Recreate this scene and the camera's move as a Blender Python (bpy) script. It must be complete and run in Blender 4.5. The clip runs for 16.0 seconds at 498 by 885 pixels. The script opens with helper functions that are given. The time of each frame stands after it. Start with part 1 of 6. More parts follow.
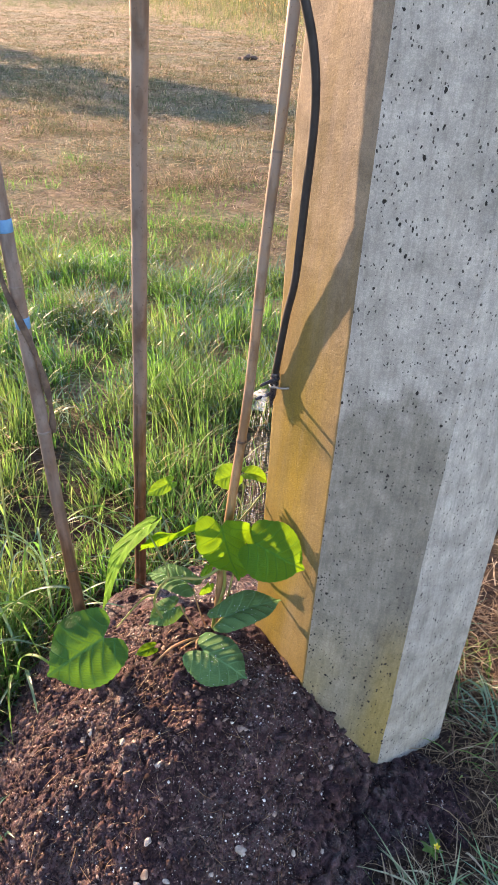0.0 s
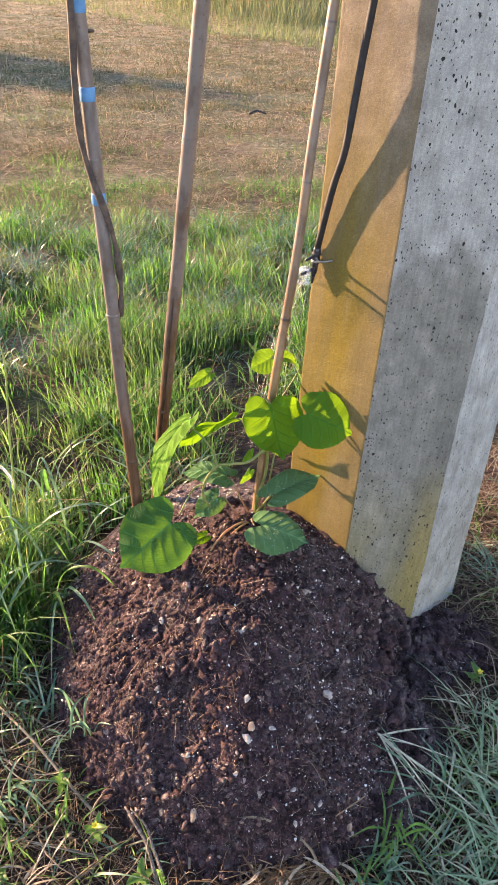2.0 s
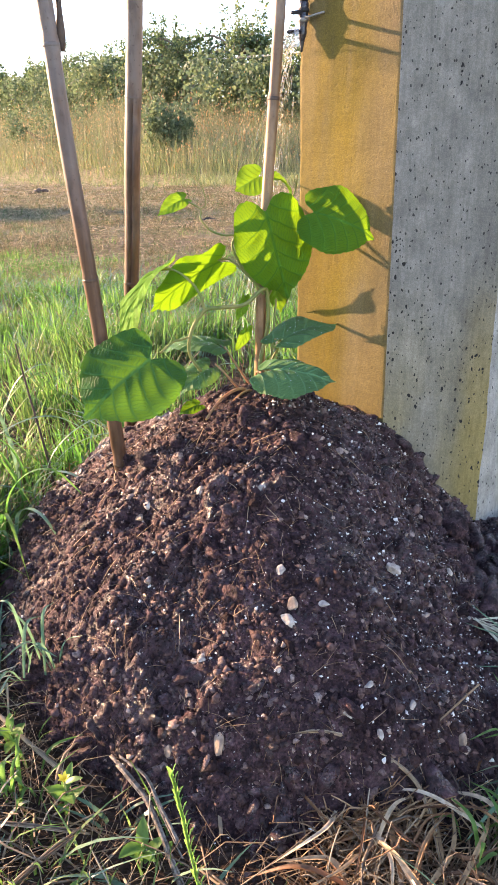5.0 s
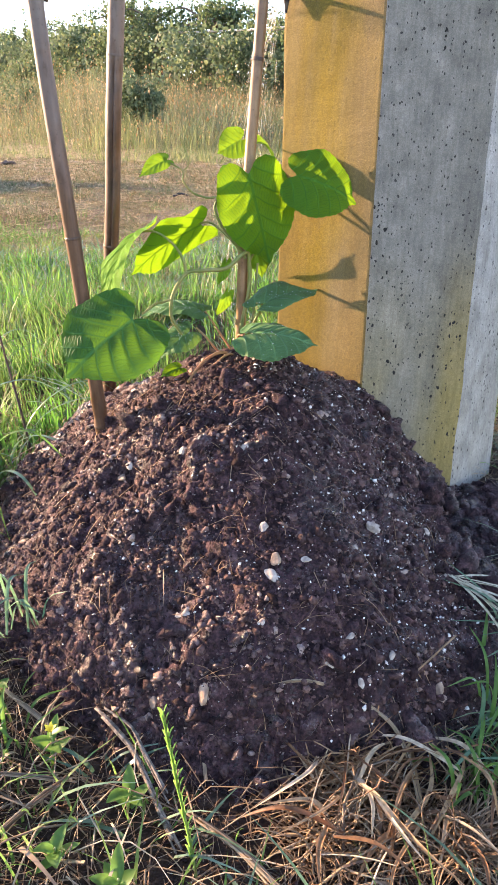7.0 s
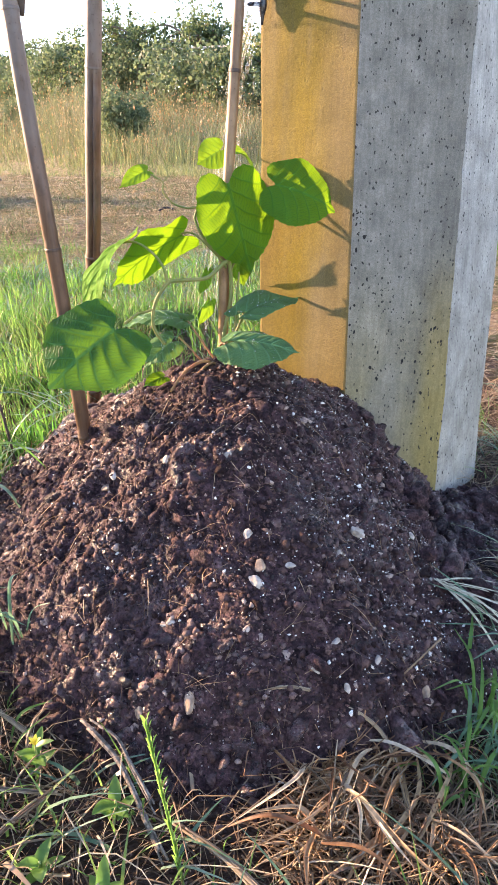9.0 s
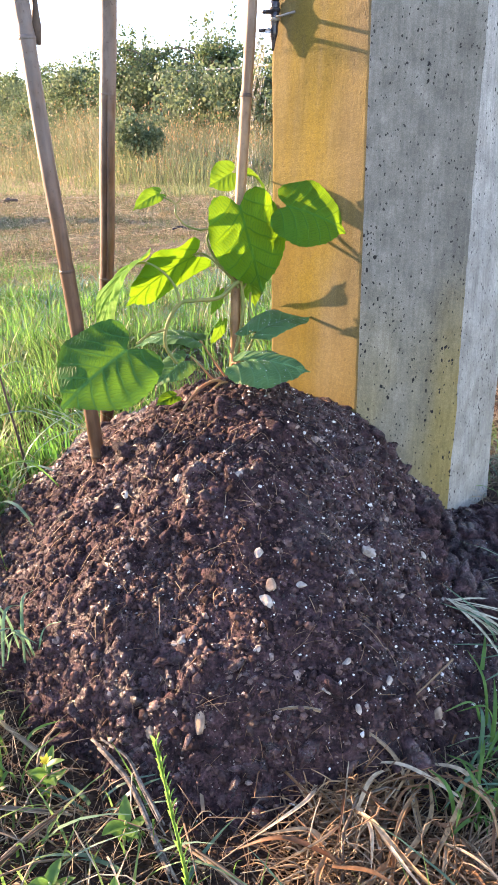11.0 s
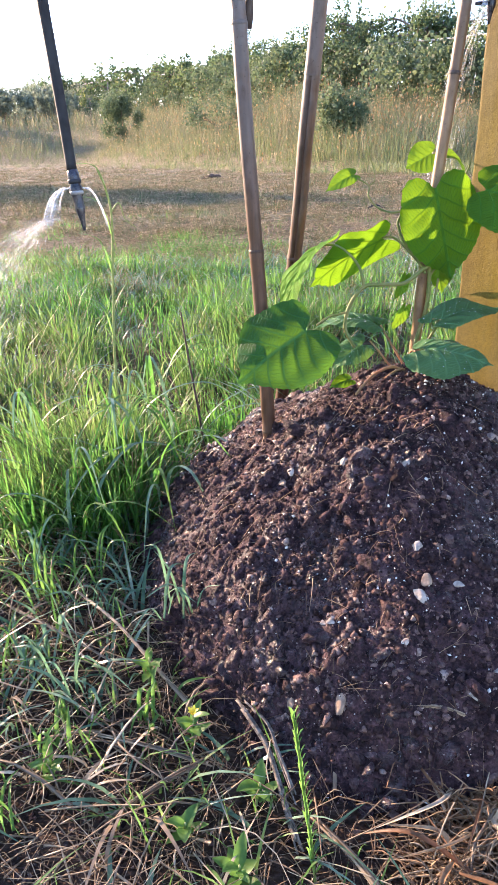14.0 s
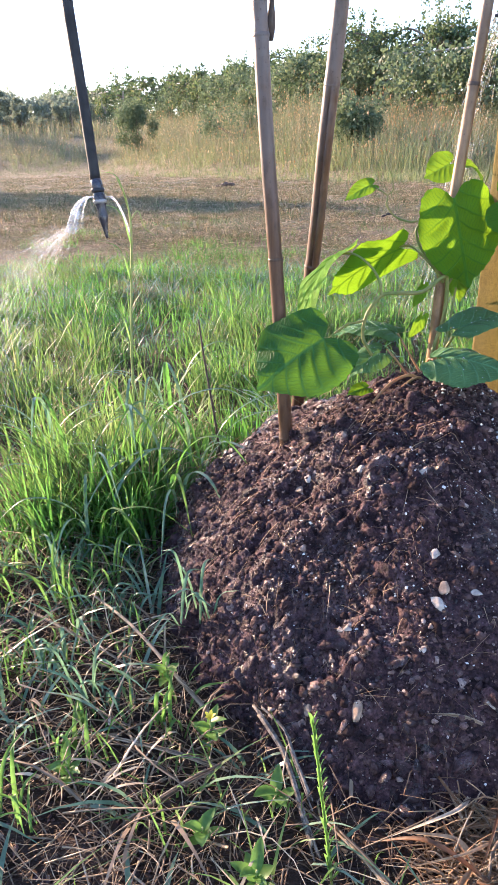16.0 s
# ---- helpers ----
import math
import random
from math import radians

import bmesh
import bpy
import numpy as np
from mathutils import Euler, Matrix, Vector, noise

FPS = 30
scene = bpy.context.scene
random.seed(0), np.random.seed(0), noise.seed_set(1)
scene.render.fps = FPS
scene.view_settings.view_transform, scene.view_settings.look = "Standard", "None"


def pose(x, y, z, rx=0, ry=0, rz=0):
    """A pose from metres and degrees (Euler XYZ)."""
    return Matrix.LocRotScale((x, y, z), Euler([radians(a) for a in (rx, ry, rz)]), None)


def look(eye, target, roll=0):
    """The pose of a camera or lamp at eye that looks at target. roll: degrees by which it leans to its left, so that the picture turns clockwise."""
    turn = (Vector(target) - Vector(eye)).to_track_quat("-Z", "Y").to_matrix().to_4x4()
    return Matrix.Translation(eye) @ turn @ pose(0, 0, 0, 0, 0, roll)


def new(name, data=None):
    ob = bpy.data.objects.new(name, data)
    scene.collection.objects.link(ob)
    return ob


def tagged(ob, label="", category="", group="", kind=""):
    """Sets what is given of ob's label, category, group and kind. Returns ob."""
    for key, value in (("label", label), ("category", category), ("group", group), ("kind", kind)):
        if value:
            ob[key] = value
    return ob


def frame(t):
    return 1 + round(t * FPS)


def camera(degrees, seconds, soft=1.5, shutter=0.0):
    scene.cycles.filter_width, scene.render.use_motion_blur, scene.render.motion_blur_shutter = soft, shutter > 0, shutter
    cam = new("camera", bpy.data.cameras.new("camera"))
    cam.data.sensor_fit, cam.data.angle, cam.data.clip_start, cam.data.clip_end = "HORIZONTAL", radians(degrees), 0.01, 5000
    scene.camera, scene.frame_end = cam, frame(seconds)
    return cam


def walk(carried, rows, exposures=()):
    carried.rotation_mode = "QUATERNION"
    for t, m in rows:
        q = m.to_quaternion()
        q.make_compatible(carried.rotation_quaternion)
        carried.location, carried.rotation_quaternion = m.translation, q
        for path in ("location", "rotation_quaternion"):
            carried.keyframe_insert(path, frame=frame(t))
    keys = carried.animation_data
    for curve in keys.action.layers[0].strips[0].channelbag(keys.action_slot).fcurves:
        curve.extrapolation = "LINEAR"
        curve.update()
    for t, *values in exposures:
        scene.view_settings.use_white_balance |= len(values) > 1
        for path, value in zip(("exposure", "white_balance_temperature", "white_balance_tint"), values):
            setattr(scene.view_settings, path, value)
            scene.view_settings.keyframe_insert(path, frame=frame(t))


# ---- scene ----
cam = camera(38.7, 16.0, soft=1.1)
PATH = [
    (0, (0.0123, 0.0542, 1.1121), (0.0381, 1.6667, -0.0718), 2.49),
    (0.5, (0.0201, -0.0234, 1.076), (0.0094, 1.6542, -0.0118), -3.14),
    (1, (-0.1707, -0.0634, 1.0555), (0.1912, 1.547, -0.0735), 0.94),
    (1.5, (-0.2911, -0.0441, 1.0515), (0.1201, 1.5151, -0.132), 4.67),
    (2, (-0.2389, -0.0531, 1.0197), (0.1544, 1.4963, -0.1827), 4.1),
    (2.5, (-0.1816, -0.057, 0.948), (0.1466, 1.5466, -0.202), 1.53),
    (3, (-0.2029, -0.0051, 0.7282), (0.1649, 1.6342, -0.3573), 1.1),
    (3.2, (-0.2124, -0.0018, 0.6632), (0.1647, 1.6683, -0.3695), 1.1),
    (5.3, (-0.2684, -0.0294, 0.5645), (0.2527, 1.7012, -0.29), -0.46),
    (5.5, (-0.2768, -0.0276, 0.5609), (0.248, 1.6909, -0.3178), 0.12),
    (6, (-0.2822, -0.025, 0.5461), (0.2712, 1.6592, -0.379), 1.2),
    (6.5, (-0.2828, -0.032, 0.5482), (0.2869, 1.6496, -0.3709), 1.07),
    (7, (-0.274, -0.0378, 0.5516), (0.307, 1.6488, -0.3529), 0.92),
    (7.5, (-0.2718, -0.0358, 0.548), (0.3172, 1.6501, -0.3512), 0.87),
    (8, (-0.2737, -0.036, 0.5439), (0.3241, 1.6506, -0.3492), 0.66),
    (8.5, (-0.2718, -0.0391, 0.547), (0.3327, 1.6491, -0.339), 0.45),
    (9, (-0.2677, -0.0428, 0.5478), (0.3426, 1.6496, -0.326), 0.24),
    (11.3, (-0.2667, -0.0464, 0.5517), (0.3017, 1.6839, -0.2756), -0.3),
    (11.5, (-0.2679, -0.0477, 0.5509), (0.2821, 1.6889, -0.276), -0.41),
    (12, (-0.2635, -0.0439, 0.5474), (0.1242, 1.7237, -0.3035), -1.62),
    (12.5, (-0.265, -0.0439, 0.5554), (-0.0613, 1.7304, -0.3442), -0.57),
    (13, (-0.2711, -0.0496, 0.5538), (-0.1347, 1.7304, -0.3486), -0.58),
    (13.5, (-0.265, -0.0523, 0.5593), (-0.155, 1.7376, -0.3278), -1.04),
    (14, (-0.2623, -0.0509, 0.5569), (-0.162, 1.7433, -0.3211), -1.28),
    (14.5, (-0.2633, -0.0517, 0.5565), (-0.168, 1.7462, -0.3147), -1.16),
    (15, (-0.2669, -0.0535, 0.5592), (-0.1775, 1.747, -0.3062), -1.03),
    (15.5, (-0.2692, -0.0557, 0.5592), (-0.1898, 1.7475, -0.3034), -1.04),
    (16, (-0.2694, -0.0548, 0.5584), (-0.1994, 1.7501, -0.3005), -1.19),
]
# the plan below is laid out on the slope of the field; LEVEL stands it upright
SLOPE = 0.065
LEVEL = Matrix.Translation((0, 0.75, 0.05)) @ Matrix.Rotation(math.atan(SLOPE), 4, "X") @ Matrix.Translation((0, -0.75, -0.05))
walk(cam, [(t, LEVEL @ look(eye, target, roll)) for t, eye, target, roll in PATH], exposures=((0, 2.46, 6900, 28), (1, 2.40, 6900, 28), (3, 2.55, 6900, 28), (5.5, 2.60, 6700, 28), (9, 2.68, 6600, 28), (12, 2.76, 6450, 28), (12.6, 2.60, 5980, 28), (13.5, 2.45, 5880, 28), (16, 2.37, 5840, 28)))

# ---- light ----
SUN_HEAD, SUN_UP = -45.0, 12.0          # the way the sunlight travels, and its height
world = bpy.data.worlds.new("sky")
scene.world = world
world.use_nodes = True
wt = world.node_tree
sky = wt.nodes.new("ShaderNodeTexSky")
sky.sky_type, sky.sun_disc = "NISHITA", False
sky.sun_elevation, sky.sun_rotation = radians(SUN_UP + 2.5), radians(-45)
sky.air_density, sky.dust_density, sky.ozone_density = 1.0, 0.25, 1.5
wt.nodes["Background"].inputs[1].default_value = 0.13
wt.links.new(sky.outputs[0], wt.nodes["Background"].inputs[0])
sun = new("sun", bpy.data.lights.new("sun", "SUN"))
sun.data.energy, sun.data.angle, sun.data.color = 4.3, radians(0.6), (1.0, 0.72, 0.41)
_h, _e = radians(SUN_HEAD), radians(SUN_UP)
sun_way = Vector((math.cos(_h) * math.cos(_e), math.sin(_h) * math.cos(_e), -math.sin(_e)))
sun.matrix_world = look(Vector((0, 0, 4)) - sun_way * 6, Vector((0, 0, 4)))


# ---- materials ----
class Nodes:
    """Short hand for building a material's node tree."""

    def __init__(self, name):
        self.m = bpy.data.materials.new(name)
        self.m.use_nodes = True
        self.t = self.m.node_tree
        self.bsdf = self.t.nodes["Principled BSDF"]
        self.out = self.t.nodes["Material Output"]

    def put(self, sock, v):
        if isinstance(v, bpy.types.NodeSocket):
            self.t.links.new(v, sock)
        elif isinstance(v, (tuple, list)) and len(v) == 3 and sock.type == "RGBA":
            sock.default_value = (*v, 1)
        else:
            sock.default_value = v

    def coord(self, which="Object"):
        return self.t.nodes.new("ShaderNodeTexCoord").outputs[which]

    def scaled(self, vec, s):
        n = self.t.nodes.new("ShaderNodeMapping")
        self.put(n.inputs["Vector"], vec)
        n.inputs["Scale"].default_value = s if isinstance(s, tuple) else (s, s, s)
        return n.outputs[0]

    def noise(self, vec, scale, detail=4, rough=0.55, dist=0.0):
        n = self.t.nodes.new("ShaderNodeTexNoise")
        self.put(n.inputs["Vector"], vec)
        n.inputs["Scale"].default_value, n.inputs["Detail"].default_value = scale, detail
        n.inputs["Roughness"].default_value, n.inputs["Distortion"].default_value = rough, dist
        return n.outputs[0]

    def voronoi(self, vec, scale, feature="F1", rand=1.0):
        n = self.t.nodes.new("ShaderNodeTexVoronoi")
        n.feature = feature
        self.put(n.inputs["Vector"], vec)
        n.inputs["Scale"].default_value, n.inputs["Randomness"].default_value = scale, rand
        return n

    def math(self, op, a, b=0.0, c=0.0):
        n = self.t.nodes.new("ShaderNodeMath")
        n.operation = op
        for i, v in enumerate((a, b, c)):
            self.put(n.inputs[i], v)
        return n.outputs[0]

    def step(self, v, lo, hi, a=0.0, b=1.0):
        n = self.t.nodes.new("ShaderNodeMapRange")
        n.interpolation_type = "SMOOTHSTEP"
        self.put(n.inputs[0], v)
        for i, x in enumerate((lo, hi, a, b)):
            n.inputs[i + 1].default_value = x
        return n.outputs[0]

    def ramp(self, v, stops):
        n = self.t.nodes.new("ShaderNodeValToRGB")
        self.put(n.inputs[0], v)
        e = n.color_ramp.elements
        while len(e) < len(stops):
            e.new(0.5)
        for el, (p, c) in zip(e, stops):
            el.position, el.color = p, (*c, 1)
        return n.outputs[0]

    def mix(self, f, a, b, how="MIX"):
        n = self.t.nodes.new("ShaderNodeMix")
        n.data_type, n.blend_type = "RGBA", how
        self.put(n.inputs[0], f)
        self.put(n.inputs[6], a)
        self.put(n.inputs[7], b)
        return n.outputs[2]

    def xyz(self, vec):
        n = self.t.nodes.new("ShaderNodeSeparateXYZ")
        self.put(n.inputs[0], vec)
        return n.outputs

    def bump(self, h, strength, dist):
        n = self.t.nodes.new("ShaderNodeBump")
        n.inputs["Strength"].default_value, n.inputs["Distance"].default_value = strength, dist
        self.put(n.inputs["Height"], h)
        self.put(self.bsdf.inputs["Normal"], n.outputs[0])
        return n.outputs[0]

    def island(self):
        return self.t.nodes.new("ShaderNodeNewGeometry").outputs["Random Per Island"]

    def set(self, color=None, rough=None, metal=None, spec=None):
        for k, v in (("Base Color", color), ("Roughness", rough), ("Metallic", metal), ("Specular IOR Level", spec)):
            if v is not None:
                self.put(self.bsdf.inputs[k], v)
        return self

    def translucent(self, color, share):
        tr = self.t.nodes.new("ShaderNodeBsdfTranslucent")
        self.put(tr.inputs[0], color)
        mx = self.t.nodes.new("ShaderNodeMixShader")
        self.put(mx.inputs[0], share)
        self.t.links.new(self.bsdf.outputs[0], mx.inputs[1])
        self.t.links.new(tr.outputs[0], mx.inputs[2])
        self.t.links.new(mx.outputs[0], self.out.inputs[0])
        return self


def soil_material(name="moist_soil", gain=1.2):
    n = Nodes(name)
    c = n.coord()
    big, mid, fine, grit = n.noise(c, 11, 4), n.noise(c, 75, 5, 0.6), n.noise(c, 380, 4, 0.65), n.noise(c, 1100, 2)
    tone = n.math("ADD", n.math("MULTIPLY", mid, 0.6), n.math("MULTIPLY", fine, 0.4))
    # darkest stops fall in the bump's hollows: crevice shade put into the soil colour
    stops = [(0.32, (0.005, 0.0030, 0.0037)), (0.46, (0.036, 0.0208, 0.0240)), (0.58, (0.106, 0.0590, 0.0630)), (0.74, (0.29, 0.172, 0.170))]
    col = n.ramp(tone, [(q, tuple(v * gain for v in k)) for q, k in stops])
    col = n.mix(n.step(big, 0.42, 0.64, 0, 0.7), col, n.mix(1.0, col, (0.50, 0.46, 0.50), "MULTIPLY"))
    # rusty fibres and pale mineral specks
    col = n.mix(n.step(n.noise(c, 150, 3, 0.5, 1.5), 0.64, 0.72, 0, 0.55), col, (0.15 * gain, 0.072 * gain, 0.05 * gain))
    speck = n.voronoi(c, 420)
    cell = n.xyz(speck.outputs["Color"])[0]
    col = n.mix(n.math("MULTIPLY", n.step(cell, 0.93, 0.94), n.step(speck.outputs["Distance"], 0.18, 0.32, 0.8, 0.0)), col, (0.42, 0.36, 0.33))
    wet = n.math("MULTIPLY", n.step(n.noise(c, 6.5, 3), 0.46, 0.60), n.step(n.noise(c, 60, 4), 0.34, 0.56))
    n.set(col, n.step(wet, 0.0, 1.0, 0.66, 0.24), spec=n.step(wet, 0.0, 1.0, 0.14, 0.75))
    h = n.math("ADD", n.math("MULTIPLY", mid, 0.9), n.math("ADD", n.math("MULTIPLY", fine, 0.65), n.math("MULTIPLY", grit, 0.30)))
    n.bump(h, 1.0, 0.0100)
    return n.m


def crumb_material():
    n = Nodes("soil_crumb")
    c, r = n.coord(), n.island()
    col = n.ramp(r, [(0.0, (0.024, 0.0142, 0.0145)), (0.5, (0.080, 0.048, 0.046)), (0.88, (0.165, 0.102, 0.092)), (0.96, (0.28, 0.19, 0.16)), (1.0, (0.45, 0.36, 0.31))])
    col = n.mix(n.step(n.noise(c, 300, 4), 0.38, 0.66, 0.0, 0.75), col, n.mix(1.0, col, (0.40, 0.37, 0.38), "MULTIPLY"))
    wet = n.math("MULTIPLY", n.step(n.noise(c, 6.5, 3), 0.50, 0.62), n.step(n.noise(c, 90, 3), 0.4, 0.6))
    n.set(col, n.step(wet, 0.0, 1.0, 0.8, 0.34), spec=n.step(wet, 0.0, 1.0, 0.08, 0.6))
    n.bump(n.math("ADD", n.noise(c, 800, 3), n.noise(c, 260, 3)), 1.0, 0.0022)
    return n.m


def concrete_material():
    n = Nodes("weathered_concrete")
    c = n.coord()
    x, y, z = n.xyz(c)
    big, mid, fine = n.noise(c, 6, 4), n.noise(c, 35, 5), n.noise(c, 520, 3)
    streak = n.noise(n.scaled(c, (26, 26, 1.6)), 1.0, 4)
    col = n.ramp(mid, [(0.25, (0.195, 0.192, 0.180)), (0.55, (0.305, 0.300, 0.285)), (0.8, (0.41, 0.403, 0.383))])
    col = n.mix(n.step(streak, 0.45, 0.75, 0, 0.45), col, (0.20, 0.196, 0.18))
    col = n.mix(n.step(big, 0.5, 0.75, 0, 0.4), col, (0.34, 0.335, 0.318))
    # ochre growth over the weather side and a patch near the foot
    def mark(key):
        at = n.t.nodes.new("ShaderNodeAttribute")
        at.attribute_name = key
        return at.outputs["Fac"]

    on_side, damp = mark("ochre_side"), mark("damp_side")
    side = n.math("MULTIPLY", on_side, 0.15)
    wob = n.math("MULTIPLY", n.math("SUBTRACT", big, 0.5), 0.05)
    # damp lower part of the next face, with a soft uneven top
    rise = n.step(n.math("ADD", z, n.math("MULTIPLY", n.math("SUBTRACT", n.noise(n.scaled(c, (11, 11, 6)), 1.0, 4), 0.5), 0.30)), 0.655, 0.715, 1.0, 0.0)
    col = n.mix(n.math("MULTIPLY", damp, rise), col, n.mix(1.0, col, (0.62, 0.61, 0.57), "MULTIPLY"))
    low = n.step(n.math("ADD", z, n.math("MULTIPLY", n.math("SUBTRACT", streak, 0.5), 0.9)), 0.55, 1.05, 1.0, 0.0)
    foot_s = n.noise(n.scaled(c, (14, 14, 3)), 1.0, 3)
    foot = n.math("MULTIPLY", n.math("MULTIPLY", n.step(z, 0.12, 0.42, 1.0, 0.0), n.step(foot_s, 0.34, 0.60, 0.35, 1.0)), n.math("ADD", n.math("MULTIPLY", damp, 0.8), 0.2))
    ochre = n.ramp(n.noise(n.scaled(c, (9, 9, 3)), 1.0, 5), [(0.3, (0.070, 0.060, 0.010)), (0.45, (0.108, 0.080, 0.005)), (0.58, (0.150, 0.108, 0.006)), (0.76, (0.115, 0.085, 0.040))])
    across = n.math("ADD", n.math("ADD", n.math("MULTIPLY", x, 0.545), n.math("MULTIPLY", y, -0.839)), n.math("MULTIPLY", z, 0.059))
    ochre = n.mix(n.math("MULTIPLY", n.step(n.math("ADD", across, wob), 0.0, 0.04), 0.5), ochre, (0.100, 0.075, 0.046))
    ochre = n.mix(n.math("MULTIPLY", n.step(n.math("ADD", across, wob), -0.06, -0.025, 1.0, 0.0), 0.3), ochre, (0.16, 0.12, 0.05))
    amount = n.math("MULTIPLY", on_side, n.math("MULTIPLY", low, n.step(streak, 0.15, 0.55, 0.6, 0.95)))
    col = n.mix(n.math("MULTIPLY", on_side, 0.85), col, n.mix(1.0, col, (0.50, 0.40, 0.30), "MULTIPLY"))
    col = n.mix(amount, col, ochre)
    col = n.mix(n.math("MULTIPLY", foot, 0.65), col, (0.29, 0.235, 0.085))
    along = n.math("ADD", n.math("ADD", n.math("MULTIPLY", x, 0.978), n.math("MULTIPLY", y, -0.208)), n.math("MULTIPLY", wob, 0.4))
    runnel = n.math("MULTIPLY", n.math("MULTIPLY", damp, n.step(along, 0.022, 0.05)), n.step(n.math("ADD", z, n.math("MULTIPLY", n.math("SUBTRACT", foot_s, 0.5), 0.3)), 0.22, 0.46, 1.0, 0.0))
    col = n.mix(n.math("MULTIPLY", runnel, 0.55), col, (0.29, 0.22, 0.06))
    board = n.noise(n.scaled(c, (240, 240, 14)), 1.0, 4)
    col = n.mix(n.math("MULTIPLY", n.step(board, 0.42, 0.62), n.math("SUBTRACT", 0.45, n.math("MULTIPLY", on_side, 0.3))), col, n.mix(1.0, col, (0.68, 0.68, 0.68), "MULTIPLY"))
    # air pits of many sizes
    warp = n.t.nodes.new("ShaderNodeVectorMath")
    warp.operation = "MULTIPLY_ADD"
    nz = n.t.nodes.new("ShaderNodeTexNoise")
    nz.inputs["Scale"].default_value = 130
    n.put(nz.inputs["Vector"], c)
    n.put(warp.inputs[0], nz.outputs["Color"])
    warp.inputs[1].default_value = (0.0055, 0.0055, 0.0055)
    n.put(warp.inputs[2], c)
    cw = warp.outputs[0]
    pv = n.voronoi(n.scaled(cw, (1, 1, 0.62)), 235)
    cell = n.xyz(pv.outputs["Color"])
    dens = n.step(n.noise(n.scaled(c, (16, 16, 6)), 1.0, 3), 0.44, 0.64, 0.0, 0.26)
    size = n.math("MULTIPLY", n.step(n.math("SUBTRACT", cell[0], n.math("SUBTRACT", 0.972, dens)), 0.0, 0.13, 0.0, 1.0), 0.40)
    pit = n.step(n.math("SUBTRACT", size, pv.outputs["Distance"]), 0.0, 0.09)
    pit = n.math("MULTIPLY", pit, n.step(side, 0.10, 0.14, 1.0, 0.12))
    pv2 = n.voronoi(n.scaled(cw, (1, 1, 0.6)), 420)
    cell2 = n.xyz(pv2.outputs["Color"])
    tiny = n.step(n.math("SUBTRACT", n.math("MULTIPLY", n.step(cell2[1], 0.72, 1.0), 0.46), pv2.outputs["Distance"]), 0.0, 0.1)
    tiny = n.math("MULTIPLY", tiny, n.step(side, 0.10, 0.14, 1.0, 0.2))
    grit = n.math("ADD", n.math("MULTIPLY", n.noise(c, 800, 2), 0.6), n.math("MULTIPLY", n.noise(c, 260, 3), 0.4))
    col = n.mix(n.step(grit, 0.42, 0.62, 0.0, 0.7), col, n.mix(1.0, col, (1.45, 1.43, 1.4), "MULTIPLY"))
    col = n.mix(n.step(n.noise(n.scaled(c, (5, 5, 1.2)), 1.0, 4), 0.45, 0.62, 0.0, 0.5), col, n.mix(1.0, col, (0.62, 0.62, 0.62), "MULTIPLY"))
    pit = n.math("MAXIMUM", pit, n.math("MULTIPLY", tiny, 0.85))
    # the shade inside the pits is put into the colour as near-black
    col = n.mix(pit, col, (0.016, 0.0155, 0.015))
    n.set(col, 0.88, spec=0.3)
    h = n.math("ADD", n.math("MULTIPLY", mid, 0.5), n.math("MULTIPLY", fine, 0.6))
    h = n.math("SUBTRACT", n.math("ADD", h, n.math("ADD", n.math("MULTIPLY", n.noise(c, 150, 4), 0.16), n.math("MULTIPLY", board, 0.25))), n.math("MULTIPLY", pit, 2.0))
    n.bump(h, 0.42, 0.0020)
    return n.m


def bamboo_material(name, dry, dark):
    n = Nodes(name)
    c = n.coord()
    grain = n.noise(n.scaled(c, (160, 160, 5)), 1.0, 4)
    spots = n.noise(c, 28, 5)
    col = n.ramp(grain, [(0.25, dark), (0.6, dry), (0.85, tuple(min(1, v * 1.35) for v in dry))])
    col = n.mix(n.step(spots, 0.52, 0.72, 0, 0.55), col, tuple(v * 0.45 for v in dark))
    col = n.mix(n.math("MULTIPLY", n.step(n.math("ADD", n.xyz(c)[2], n.math("MULTIPLY", n.noise(n.scaled(c, (30, 30, 7)), 1.0, 4), 0.6)), 0.60, 0.95, 0.0, 0.75), n.step(spots, 0.3, 0.55, 0.5, 1.0)), col, (0.19, 0.17, 0.165))
    col = n.mix(n.step(n.noise(n.scaled(c, (40, 40, 14)), 1.0, 5), 0.50, 0.62, 0.0, 0.6), col, n.mix(1.0, col, (0.48, 0.40, 0.34), "MULTIPLY"))
    col = n.mix(n.step(n.noise(c, 300, 3), 0.6, 0.75, 0, 0.6), col, (0.05, 0.03, 0.02))
    n.set(col, n.step(spots, 0.3, 0.7, 0.38, 0.7), spec=0.4)
    n.bump(grain, 0.4, 0.0006)
    return n.m


